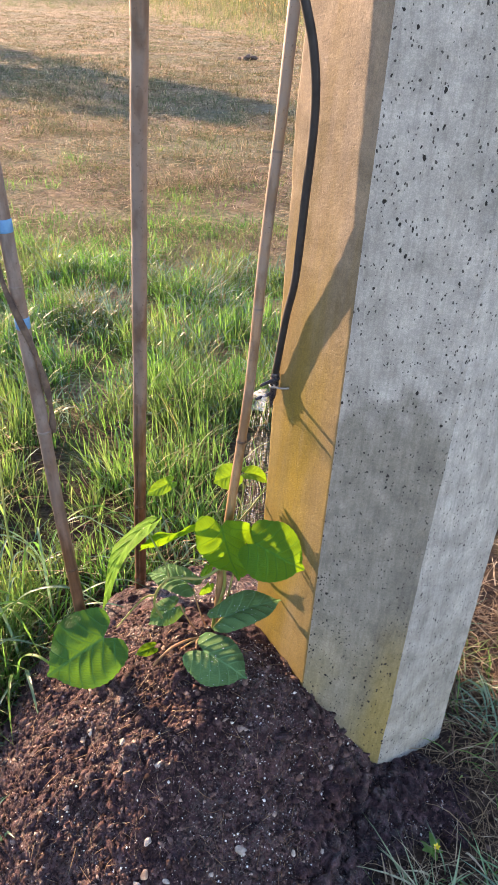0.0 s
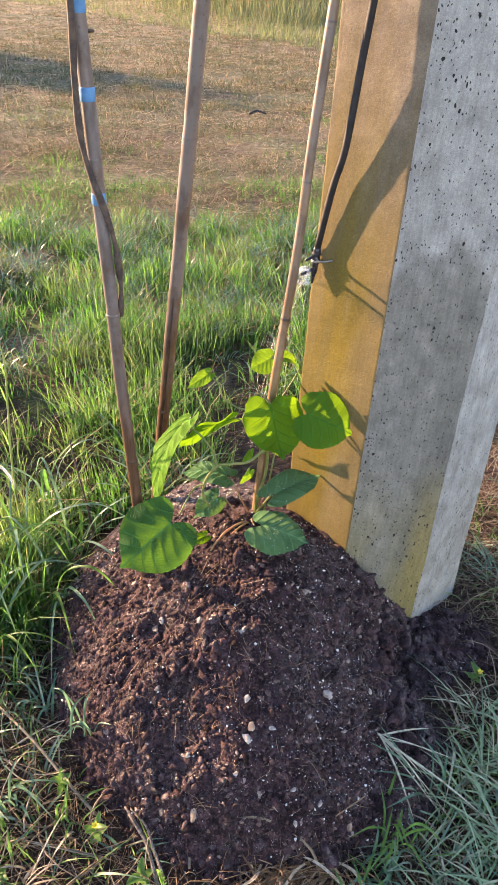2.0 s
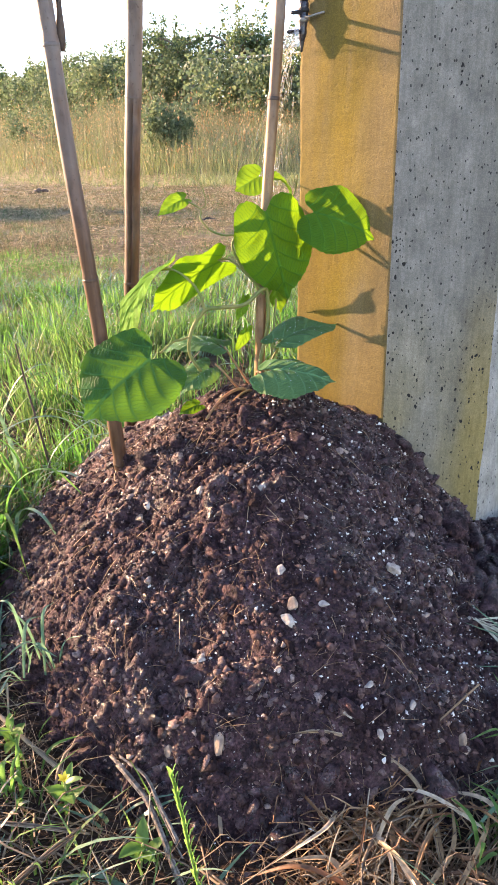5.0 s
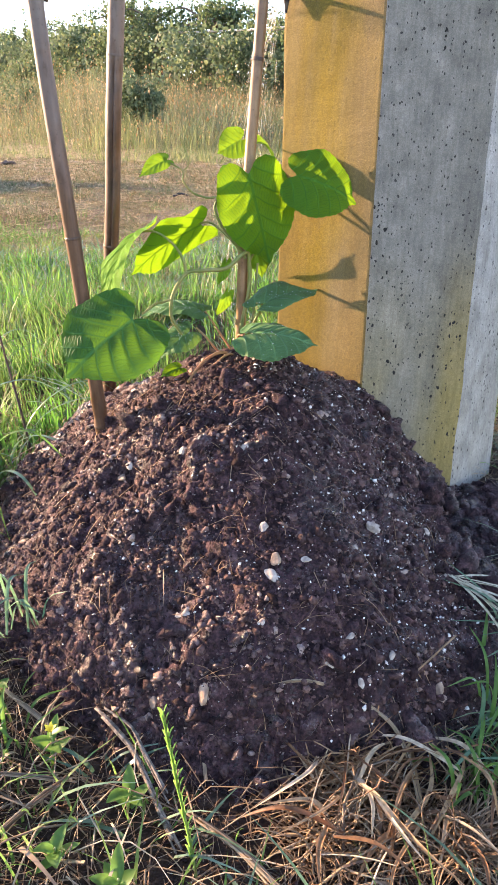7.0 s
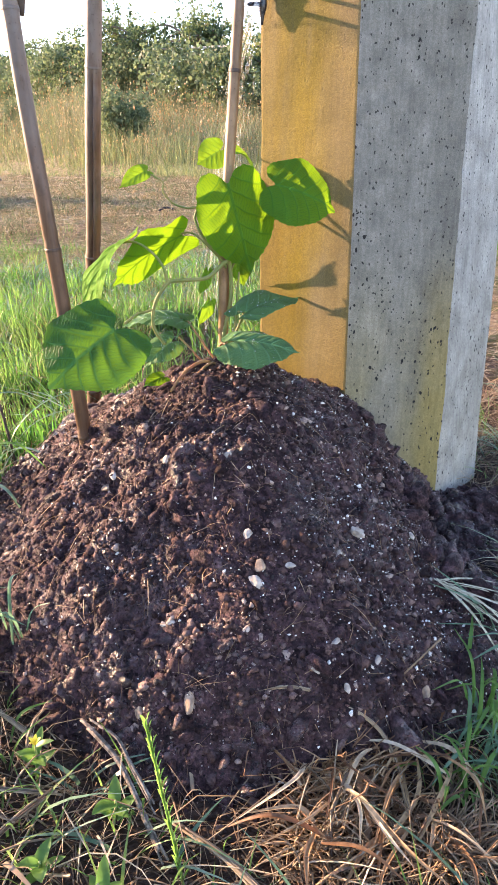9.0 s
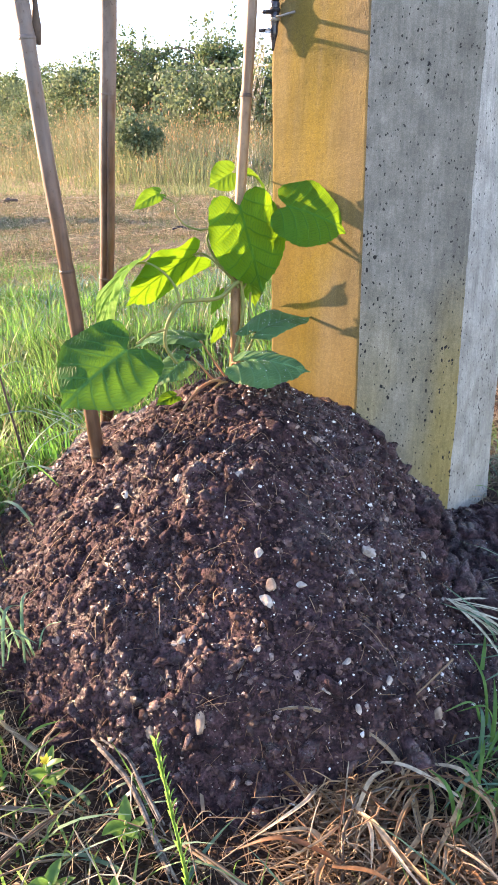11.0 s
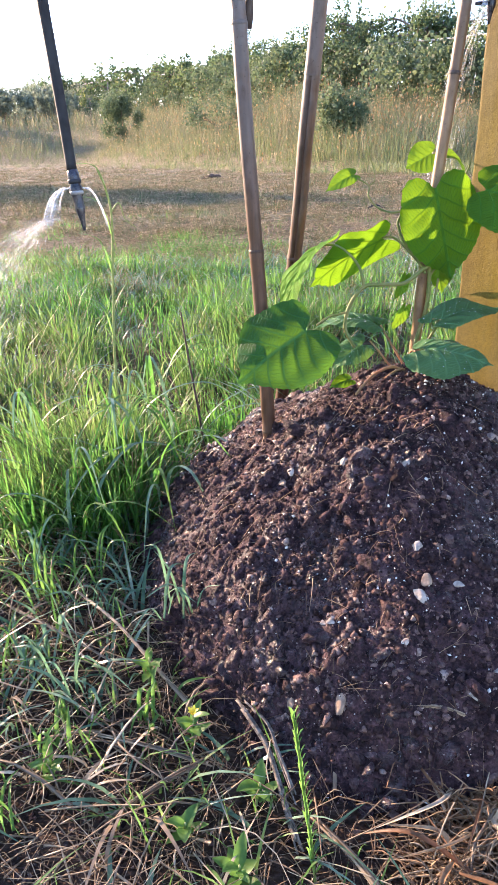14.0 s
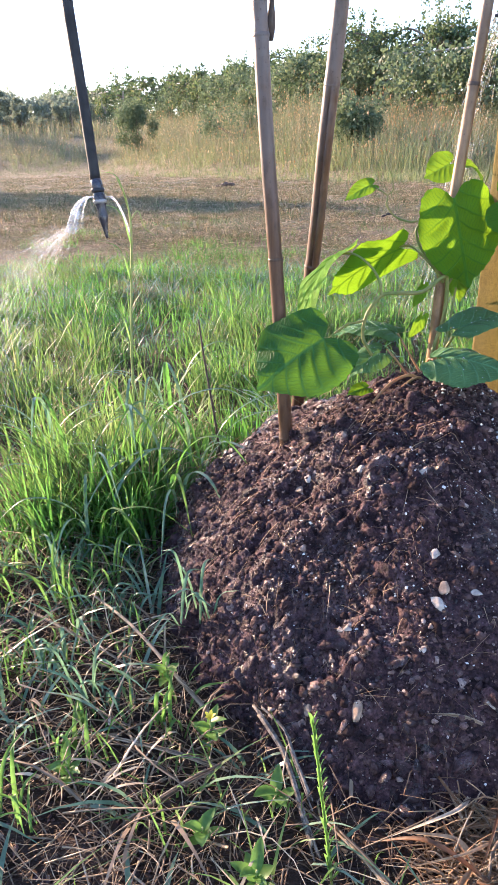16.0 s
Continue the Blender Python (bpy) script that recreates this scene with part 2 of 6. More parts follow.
def leaf_material(name, top, glow, share=0.5, gloss=0.38):
    n = Nodes(name)
    a = n.t.nodes.new("ShaderNodeAttribute")
    a.attribute_name = "blade"
    u, v, w = n.xyz(a.outputs["Vector"])
    au = n.math("ABSOLUTE", u)
    c = n.coord()
    s = n.math("MULTIPLY", n.math("ADD", n.math("SUBTRACT", v, n.math("MULTIPLY", au, 0.95)), n.math("MULTIPLY", n.math("MULTIPLY", au, au), 0.9)), 5.6)
    s = n.math("ADD", s, n.math("MULTIPLY", n.noise(a.outputs["Vector"], 5, 2), 0.35))
    side_vein = n.step(n.math("ABSOLUTE", n.math("SUBTRACT", n.math("FRACT", s), 0.5)), 0.01, 0.12, 1.0, 0.0)
    side_vein = n.math("MULTIPLY", side_vein, n.step(au, 0.22, 0.5, 0.9, 0.25))
    midrib = n.step(au, 0.008, 0.026, 1.0, 0.0)
    tq = n.math("ADD", n.math("MULTIPLY", n.math("ADD", au, n.math("MULTIPLY", v, 0.6)), 26.0), n.math("ADD", n.math("MULTIPLY", n.noise(a.outputs["Vector"], 14, 2), 2.2), n.math("MULTIPLY", n.math("FLOOR", n.math("ADD", s, 0.5)), 0.37)))
    third = n.math("MULTIPLY", n.step(n.math("ABSOLUTE", n.math("SUBTRACT", n.math("FRACT", tq), 0.5)), 0.0, 0.24, 1.0, 0.0), 0.55)
    vein = n.math("MAXIMUM", n.math("MAXIMUM", side_vein, midrib), third)
    blot = n.noise(c, 34, 4)
    col = n.mix(n.step(blot, 0.35, 0.7), top, tuple(x * 1.5 for x in top))
    col = n.mix(n.math("MULTIPLY", vein, 0.8), col, tuple(min(1, x * 2.4) for x in top))
    thru = n.mix(n.math("MULTIPLY", vein, 0.92), n.mix(n.step(blot, 0.35, 0.7), glow, tuple(x * 0.8 for x in glow)), tuple(x * 0.25 for x in glow))
    n.set(col, n.step(blot, 0.3, 0.7, gloss, gloss + 0.15), spec=0.03)
    cells = n.math("MULTIPLY", n.step(n.math("ABSOLUTE", n.math("SUBTRACT", n.math("FRACT", s), 0.5)), 0.0, 0.5), 1.3)
    n.bump(n.math("ADD", n.math("SUBTRACT", cells, n.math("MULTIPLY", vein, 0.9)), n.math("MULTIPLY", n.noise(c, 320, 3), 0.5)), 0.60, 0.0028)
    return n.translucent(thru, share).m


def blade_material(name, stops, glow_gain=1.6, share=0.45, rough=0.45, spec=0.4):
    """Grass: every blade takes its own colour from the stops."""
    n = Nodes(name)
    r = n.island()
    col = n.ramp(r, stops)
    col = n.mix(n.step(n.noise(n.coord(), 2.3, 3), 0.4, 0.65, 0, 0.35), col, tuple(x * 0.7 for x in stops[-1][1]))
    col = n.mix(n.step(n.noise(n.coord(), 75, 3), 0.42, 0.62, 0, 0.5), col, n.mix(1.0, col, (0.5, 0.48, 0.46), "MULTIPLY"))
    n.set(col, rough, spec=spec)
    glow = n.mix(1.0, col, (glow_gain, glow_gain, glow_gain * 0.9), "MULTIPLY")
    return n.translucent(glow, share).m


def plain_material(name, a, b, scale, rough=0.6, metal=0.0, bump=0.0, spec=0.5):
    n = Nodes(name)
    c = n.coord()
    f = n.noise(c, scale, 5)
    n.set(n.mix(n.step(f, 0.3, 0.7), a, b), n.step(n.noise(c, scale * 2.3, 3), 0.3, 0.7, rough, min(1, rough + 0.2)), metal, spec)
    if bump:
        n.bump(f, 0.6, bump)
    return n.m


def dead_leaf_material():
    n = Nodes("dead_leaf")
    c = n.coord()
    r = n.t.nodes.new("ShaderNodeObjectInfo").outputs["Random"]
    col = n.ramp(r, [(0.0, (0.13, 0.060, 0.026)), (0.35, (0.30, 0.155, 0.066)), (0.7, (0.47, 0.32, 0.165)), (1.0, (0.62, 0.52, 0.37))])
    streak = n.noise(c, 190, 4)
    col = n.mix(n.step(streak, 0.4, 0.65, 0.0, 0.6), col, n.mix(1.0, col, (0.45, 0.40, 0.36), "MULTIPLY"))
    n.set(col, 0.55, spec=0.4)
    n.bump(streak, 0.6, 0.0008)
    return n.translucent(n.mix(1.0, col, (1.4, 1.2, 0.9), "MULTIPLY"), 0.3).m


def ground_material():
    n = Nodes("field_ground")
    c = n.coord()
    x, y, z = n.xyz(c)
    big, mid, fine = n.noise(c, 1.1, 4), n.noise(c, 9, 5), n.noise(n.scaled(c, (40, 90, 40)), 1.0, 4)
    earth = n.ramp(fine, [(0.3, (0.024, 0.015, 0.011)), (0.6, (0.078, 0.048, 0.034)), (0.85, (0.17, 0.115, 0.075))])
    straw = n.ramp(fine, [(0.25, (0.09, 0.065, 0.034)), (0.5, (0.31, 0.235, 0.15)), (0.8, (0.56, 0.44, 0.30))])
    green = n.ramp(fine, [(0.3, (0.045, 0.065, 0.02)), (0.7, (0.12, 0.14, 0.045))])
    edge = n.math("ADD", y, n.math("MULTIPLY", n.math("SUBTRACT", big, 0.5), 1.0))
    back = n.math("ADD", n.math("MULTIPLY", n.math("MAXIMUM", n.math("MINIMUM", x, 3.3), -6.0), 2.5), edge)
    reach = n.math("SQRT", n.math("ADD", n.math("POWER", n.math("ADD", x, 0.05), 2.0), n.math("POWER", n.math("SUBTRACT", y, 0.5), 2.0)))
    wild = n.math("MULTIPLY", n.step(n.math("ADD", reach, n.math("MULTIPLY", n.math("SUBTRACT", mid, 0.5), 0.8)), 0.9, 1.5), 0.85)
    path = n.math("MULTIPLY", n.step(edge, 2.7, 3.3), n.step(back, 19.6, 20.8, 1.0, 0.0))
    col = n.mix(path, n.mix(wild, n.mix(n.math("MULTIPLY", n.step(mid, 0.45, 0.65, 0, 0.6), n.step(edge, 0.8, 1.6)), earth, green), n.mix(n.step(n.noise(c, 3.1, 4), 0.42, 0.62), green, straw)), n.mix(n.step(n.noise(c, 2.6, 5), 0.50, 0.66, 0.0, 0.55), n.mix(n.step(edge, 3.2, 11.0, 0.85, 0.0), straw, n.mix(n.step(n.noise(c, 14, 4), 0.4, 0.6), n.mix(0.3, earth, straw), n.mix(0.7, earth, straw))), n.mix(0.4, green, earth)))
    col = n.mix(n.math("MULTIPLY", path, n.step(n.noise(c, 1.6, 5), 0.5, 0.62, 0.0, 0.45)), col, earth)
    strip = n.noise(n.scaled(c, (0.5, 1.25, 1.0)), 1.0, 4, 0.6)
    col = n.mix(n.math("MULTIPLY", path, n.step(strip, 0.44, 0.58, 0.0, 0.8)), col, n.ramp(n.noise(c, 30, 4), [(0.3, (0.07, 0.078, 0.046)), (0.5, (0.16, 0.165, 0.098)), (0.7, (0.34, 0.30, 0.20))]))
    col = n.mix(n.step(back, 19.8, 21.8), col, n.mix(n.step(mid, 0.4, 0.7), straw, green))
    n.set(col, 0.95, spec=0.2)
    n.bump(n.math("ADD", n.math("ADD", mid, n.noise(c, 22, 4)), fine), 1.0, 0.05)
    return n.m


def spray_material():
    n = Nodes("water_spray")
    n.set((0.9, 0.93, 0.95), 0.15, spec=0.6)
    tp = n.t.nodes.new("ShaderNodeBsdfTransparent")
    n.translucent((0.95, 0.97, 1.0), 0.5)
    first = n.out.inputs[0].links[0].from_socket
    mx = n.t.nodes.new("ShaderNodeMixShader")
    mx.inputs[0].default_value = 0.2
    n.t.links.new(tp.outputs[0], mx.inputs[1])
    n.t.links.new(first, mx.inputs[2])
    n.t.links.new(mx.outputs[0], n.out.inputs[0])
    return n.m


def film_material():
    n = Nodes("water_film")
    n.set((0.95, 0.97, 1.0), 0.06, spec=0.6)
    tp = n.t.nodes.new("ShaderNodeBsdfTransparent")
    mx = n.t.nodes.new("ShaderNodeMixShader")
    c = n.coord()
    n.put(mx.inputs[0], n.step(n.noise(n.scaled(c, (60, 60, 200)), 1.0, 4), 0.4, 0.7, 0.10, 0.42))
    n.t.links.new(tp.outputs[0], mx.inputs[1])
    n.t.links.new(n.bsdf.outputs[0], mx.inputs[2])
    n.t.links.new(mx.outputs[0], n.out.inputs[0])
    return n.m


SOIL = soil_material()
CLOD = soil_material("soil_clod", 1.25)
CRUMB = crumb_material()
CONCRETE = concrete_material()
BAMBOO = bamboo_material("dry_bamboo", (0.125, 0.062, 0.032), (0.045, 0.020, 0.010))
NODE = bamboo_material("cane_joint", (0.09, 0.05, 0.028), (0.035, 0.018, 0.010))
BAMBOO_PALE = bamboo_material("pale_bamboo", (0.29, 0.175, 0.085), (0.18, 0.10, 0.048))
LEAF = leaf_material("kiwi_leaf", (0.030, 0.105, 0.014), (0.22, 0.42, 0.007), 0.42, 0.54)
# darker copy of LEAF: the half shade on the large leaf is put into its colour
LEAF_SHADED = leaf_material("shaded_kiwi_leaf", (0.026, 0.085, 0.024), (0.11, 0.27, 0.010), 0.40, 0.38)
LEAF_YOUNG = leaf_material("young_kiwi_leaf", (0.09, 0.20, 0.028), (0.20, 0.36, 0.012), 0.5, 0.45)
LEAF_DARK = leaf_material("wet_kiwi_leaf", (0.055, 0.12, 0.05), (0.14, 0.28, 0.03), 0.25, 0.3)
STEM = plain_material("green_stem", (0.10, 0.15, 0.028), (0.20, 0.19, 0.055), 60, 0.5)
STEM_RED = plain_material("reddish_stem", (0.32, 0.12, 0.05), (0.24, 0.17, 0.07), 50, 0.5)
GRASS = blade_material("wet_grass", [(0.0, (0.022, 0.070, 0.016)), (0.45, (0.050, 0.145, 0.026)), (0.8, (0.082, 0.205, 0.034)), (0.96, (0.115, 0.215, 0.065)), (1.0, (0.20, 0.18, 0.09))], 2.3, 0.52, 0.48, 0.28)
GRASS_BLUE = blade_material("dewy_grass", [(0.0, (0.050, 0.125, 0.072)), (0.6, (0.115, 0.215, 0.130)), (1.0, (0.24, 0.34, 0.25))], 1.6, 0.4, 0.36, 0.35)
# pale wet grass: skylight and sheen on a shaded patch are put into its colour
GRASS_PALE = blade_material("pale_wet_grass", [(0.0, (0.08, 0.21, 0.09)), (0.5, (0.18, 0.35, 0.17)), (0.8, (0.33, 0.46, 0.27)), (1.0, (0.56, 0.50, 0.34))], 1.4, 0.35, 0.4, 0.35)
STRAW = blade_material("dry_straw", [(0.0, (0.07, 0.035, 0.02)), (0.45, (0.16, 0.088, 0.045)), (0.8, (0.30, 0.19, 0.10)), (1.0, (0.50, 0.38, 0.24))], 1.2, 0.2, 0.6)
DEAD_LEAF = dead_leaf_material()
THATCH = blade_material("brown_thatch", [(0.0, (0.09, 0.049, 0.029)), (0.5, (0.27, 0.160, 0.088)), (1.0, (0.50, 0.36, 0.225))], 1.3, 0.25, 0.6)
RUST = blade_material("rusty_thatch", [(0.0, (0.10, 0.044, 0.022)), (0.5, (0.32, 0.165, 0.080)), (1.0, (0.58, 0.40, 0.23))], 1.3, 0.25, 0.6)
LITTER = blade_material("straw_litter", [(0.0, (0.075, 0.042, 0.026)), (0.45, (0.20, 0.125, 0.070)), (0.80, (0.40, 0.285, 0.17)), (1.0, (0.68, 0.58, 0.42))], 1.3, 0.25, 0.5)
BLEACHED = plain_material("bleached_straw", (0.22, 0.20, 0.12), (0.50, 0.47, 0.34), 160, 0.6, 0, 0.0006)
LITTER_GREY = plain_material("grey_stalk", (0.07, 0.055, 0.042), (0.26, 0.215, 0.17), 220, 0.8, 0, 0.001)
GRASS_BRIGHT = blade_material("bright_grass", [(0.0, (0.052, 0.130, 0.026)), (0.6, (0.105, 0.215, 0.050)), (1.0, (0.19, 0.29, 0.10))], 2.1, 0.5, 0.42, 0.3)
STEM_BRIGHT = plain_material("bright_stem", (0.19, 0.25, 0.06), (0.31, 0.35, 0.12), 90, 0.5)
MEADOW_GREEN = blade_material("green_meadow", [(0.0, (0.08, 0.12, 0.055)), (0.6, (0.15, 0.19, 0.085)), (1.0, (0.27, 0.27, 0.14))], 1.5, 0.45, 0.6)
DEW = plain_material("dew", (0.8, 0.82, 0.85), (0.9, 0.92, 0.95), 50, 0.05, 0, 0, 1.0)
STUBBLE = blade_material("mown_stubble", [(0.0, (0.15, 0.11, 0.068)), (0.35, (0.41, 0.31, 0.195)), (0.62, (0.66, 0.53, 0.36)), (0.74, (0.12, 0.14, 0.07)), (1.0, (0.20, 0.24, 0.11))], 1.3, 0.3, 0.9, 0.1)
MOWN = blade_material("mown_grass", [(0.0, (0.070, 0.062, 0.036)), (0.28, (0.19, 0.145, 0.090)), (0.55, (0.37, 0.28, 0.17)), (0.70, (0.56, 0.43, 0.27)), (0.8, (0.10, 0.14, 0.06)), (1.0, (0.17, 0.22, 0.10))], 1.3, 0.3, 0.9, 0.1)
MEADOW = blade_material("dry_meadow", [(0.0, (0.09, 0.11, 0.055)), (0.4, (0.23, 0.21, 0.14)), (0.66, (0.42, 0.36, 0.26)), (0.78, (0.17, 0.205, 0.11)), (1.0, (0.22, 0.27, 0.14))], 1.35, 0.4, 0.9, 0.1)
SEED = blade_material("dry_seed_heads", [(0.0, (0.30, 0.18, 0.08)), (0.6, (0.48, 0.32, 0.16)), (1.0, (0.62, 0.50, 0.32))], 1.5, 0.4, 0.7)
# row foliage lightened and greyed: some distance haze is put into the colour
VINE_LEAF = blade_material("vine_foliage", [(0.0, (0.045, 0.080, 0.046)), (0.55, (0.075, 0.128, 0.062)), (0.85, (0.125, 0.180, 0.075)), (1.0, (0.22, 0.24, 0.10))], 1.6, 0.38, 0.55, 0.25)
BUSH_LEAF = blade_material("bush_foliage", [(0.0, (0.065, 0.105, 0.062)), (0.7, (0.115, 0.165, 0.090)), (1.0, (0.19, 0.235, 0.125))], 1.5, 0.35, 0.6, 0.25)
# far foliage: aerial haze is put into the leaf colour, paler and greyer
FAR_LEAF = blade_material("haze_tinted_foliage", [(0.0, (0.14, 0.175, 0.135)), (0.6, (0.19, 0.23, 0.17)), (1.0, (0.25, 0.28, 0.20))], 1.6, 0.4, 0.6)
BARK = plain_material("vine_bark", (0.10, 0.075, 0.055), (0.20, 0.16, 0.12), 25, 0.85, 0, 0.01)
BLACK = plain_material("black_hose", (0.008, 0.008, 0.010), (0.018, 0.018, 0.022), 40, 0.6)
BLACK_TAPE = plain_material("black_nozzle", (0.010, 0.010, 0.014), (0.035, 0.035, 0.05), 90, 0.2)
BLUE = plain_material("blue_tie", (0.045, 0.17, 0.36), (0.08, 0.25, 0.46), 80, 0.5)
WIRE = plain_material("galvanised_wire", (0.30, 0.30, 0.30), (0.45, 0.45, 0.44), 60, 0.55, 0.7)
DRY_VINE = plain_material("dead_stem", (0.05, 0.035, 0.03), (0.11, 0.08, 0.06), 90, 0.8)
STONE = plain_material("pale_stone", (0.20, 0.165, 0.14), (0.44, 0.39, 0.34), 140, 0.75, 0, 0.0015)
STONE_BROWN = plain_material("brown_stone", (0.16, 0.105, 0.075), (0.36, 0.26, 0.18), 130, 0.8, 0, 0.0015)
PERLITE = plain_material("perlite", (0.55, 0.53, 0.50), (0.75, 0.74, 0.71), 200, 0.8)
FAR_POST = plain_material("old_wooden_post", (0.13, 0.11, 0.095), (0.27, 0.24, 0.21), 18, 0.9, 0, 0.004)
FAR_RAIL = plain_material("pale_rail", (0.34, 0.33, 0.31), (0.50, 0.48, 0.45), 6, 0.9, 0, 0.004)
FLOWER = plain_material("yellow_petal", (0.70, 0.55, 0.03), (0.8, 0.65, 0.05), 50, 0.5)
SPRAY = spray_material()
FILM = film_material()
GROUND = ground_material()

# ---- building helpers ----
rng = np.random.default_rng(7)


def thing(name, base, label, category, group="", kind=""):
    ob = new(name)
    ob.empty_display_size = 0.05
    ob.location = base
    return tagged(ob, label, category, group, kind)


def solid(name, verts, faces, material, parent=None, label="", smooth=True, base=None):
    """A mesh object from world points; as a part it hangs under its parent."""
    o = Vector((0, 0, 0))
    if parent is not None:
        p = parent
        while p is not None:
            o += Vector(p.location)
            p = p.parent
    elif base is not None:
        o = Vector(base)
    me = bpy.data.meshes.new(name)
    v = np.asarray(verts, dtype=float) - np.array(o)
    me.from_pydata([tuple(p) for p in v], [], [tuple(f) for f in faces])
    me.materials.append(material)
    if smooth:
        me.shade_smooth()
    me.update()
    ob = new(name, me)
    if parent is not None:
        ob.parent = parent
    else:
        ob.location = o
    if label:
        tagged(ob, label)
    return ob


def spline(points, n):
    """n points along a smooth curve through the given ones."""
    p = np.asarray(points, dtype=float)
    if len(p) == 2:
        return p[0] + (p[1] - p[0]) * np.linspace(0, 1, n)[:, None]
    q = np.vstack([2 * p[0] - p[1], p, 2 * p[-1] - p[-2]])
    out = []
    for s in np.linspace(0, len(p) - 1, n):
        i = min(int(s), len(p) - 2)
        t = s - i
        a, b, c, d = q[i], q[i + 1], q[i + 2], q[i + 3]
        out.append(0.5 * (2 * b + (c - a) * t + (2 * a - 5 * b + 4 * c - d) * t * t + (3 * b - a - 3 * c + d) * t ** 3))
    return np.array(out)


def pipe(path, radii, sides=10, dent=None):
    """Vertices and faces of a closed tube along path; dent(i, angle) scales its radius."""
    path = np.asarray(path, dtype=float)
    n = len(path)
    radii = np.broadcast_to(np.asarray(radii, dtype=float), (n,))
    tang = np.gradient(path, axis=0)
    tang /= np.linalg.norm(tang, axis=1)[:, None] + 1e-12
    ref = np.array((0.0, 1.0, 0.0)) if abs(tang[0][1]) < 0.9 else np.array((1.0, 0.0, 0.0))
    verts, faces = [], []
    for i in range(n):
        a = np.cross(tang[i], ref)
        a /= np.linalg.norm(a)
        b = np.cross(tang[i], a)
        ref = np.cross(a, tang[i])
        for k in range(sides):
            w = 2 * math.pi * k / sides
            r = radii[i] * (dent(i, w) if dent else 1.0)
            verts.append(path[i] + r * (math.cos(w) * a + math.sin(w) * b))
    for i in range(n - 1):
        for k in range(sides):
            k2 = (k + 1) % sides
            faces.append((i * sides + k, i * sides + k2, (i + 1) * sides + k2, (i + 1) * sides + k))
    faces.append(tuple(range(sides - 1, -1, -1)))
    faces.append(tuple((n - 1) * sides + k for k in range(sides)))
    return verts, faces


def stuff_mesh(name, verts, quads, tris, material, label, category, smooth=True):
    """One large mesh of kind stuff, straight from arrays."""
    me = bpy.data.meshes.new(name)
    nq, nt = len(quads), len(tris)
    me.vertices.add(len(verts))
    me.vertices.foreach_set("co", np.asarray(verts, dtype=np.float32).ravel())
    loops = np.concatenate([np.asarray(quads, dtype=np.int32).ravel(), np.asarray(tris, dtype=np.int32).ravel()])
    me.loops.add(len(loops))
    me.loops.foreach_set("vertex_index", loops)
    me.polygons.add(nq + nt)
    starts = np.concatenate([np.arange(nq) * 4, nq * 4 + np.arange(nt) * 3]).astype(np.int32)
    me.polygons.foreach_set("loop_start", starts)
    me.update(calc_edges=True)
    me.validate()
    if smooth:
        me.shade_smooth()
    me.materials.append(material)
    ob = new(name, me)
    return tagged(ob, label, category, kind="stuff")


def blades(name, roots, height, width, lean, bend, material, label, category="grass", heading=None, segs=3, lift=None):
    """Tapered, bent grass blades. lean: how far the tip stands off sideways, bend: how much it droops, as shares of the height."""
    n = len(roots)
    head = rng.uniform(0, 2 * math.pi, n) if heading is None else heading
    side = np.stack([-np.sin(head), np.cos(head), np.zeros(n)], 1)
    out = np.stack([np.cos(head), np.sin(head), np.zeros(n)], 1)
    twist = rng.normal(0, 0.5, n)
    rows = []
    for k in range(segs + 1):
        s = k / segs
        c = roots + out * (height * lean * s ** 1.6)[:, None]
        c[:, 2] += height * (s - bend * s ** 2.6)
        w = width * (1 - s ** 1.7) * (0.75 + 0.5 * s)
        sd = side * np.cos(twist * s)[:, None] + np.array((0, 0, 1.0)) * np.sin(twist * s)[:, None] * 0.4
        if k < segs:
            rows += [c - sd * w[:, None] / 2, c + sd * w[:, None] / 2]
        else:
            rows += [c]
    per = 2 * segs + 1
    verts = np.stack(rows, 1).reshape(-1, 3)
    base = np.arange(n)[:, None] * per
    quads = np.concatenate([base + np.array([[2 * k, 2 * k + 1, 2 * k + 3, 2 * k + 2]]) for k in range(segs - 1)])
    tris = base + np.array([[2 * segs - 2, 2 * segs - 1, 2 * segs]])
    stuff_mesh(name, verts, quads, tris, material, label, category)
    return rows[-1]


def strands(name, a, b, sag, width, material, label, category, segs=3):
    """Thin three-sided stalks from a to b, bowed by sag."""
    n = len(a)
    d = b - a
    up = np.array((0, 0, 1.0))
    s1 = np.cross(d, up)
    s1 /= np.linalg.norm(s1, axis=1)[:, None] + 1e-9
    s2 = np.cross(s1, d)
    s2 /= np.linalg.norm(s2, axis=1)[:, None] + 1e-9
    bow = s1 * rng.normal(0, 0.6, n)[:, None] + up
    rows = []
    for k in range(segs + 1):
        s = k / segs
        c = a + d * s + bow * (sag * 4 * s * (1 - s))[:, None]
        w = width * (1 - 0.5 * s)
        for q in range(3):
            an = 2 * math.pi * q / 3
            rows.append(c + (s1 * math.cos(an) + s2 * math.sin(an) * 0.5) * w[:, None] / 2)
    per = 3 * (segs + 1)
    verts = np.stack(rows, 1).reshape(-1, 3)
    base = np.arange(n)[:, None] * per
    quads = np.concatenate([base + np.array([[3 * k + q, 3 * k + (q + 1) % 3, 3 * k + 3 + (q + 1) % 3, 3 * k + 3 + q]]) for k in range(segs) for q in range(3)])
    return stuff_mesh(name, verts, quads, np.zeros((0, 3), int), material, label, category)


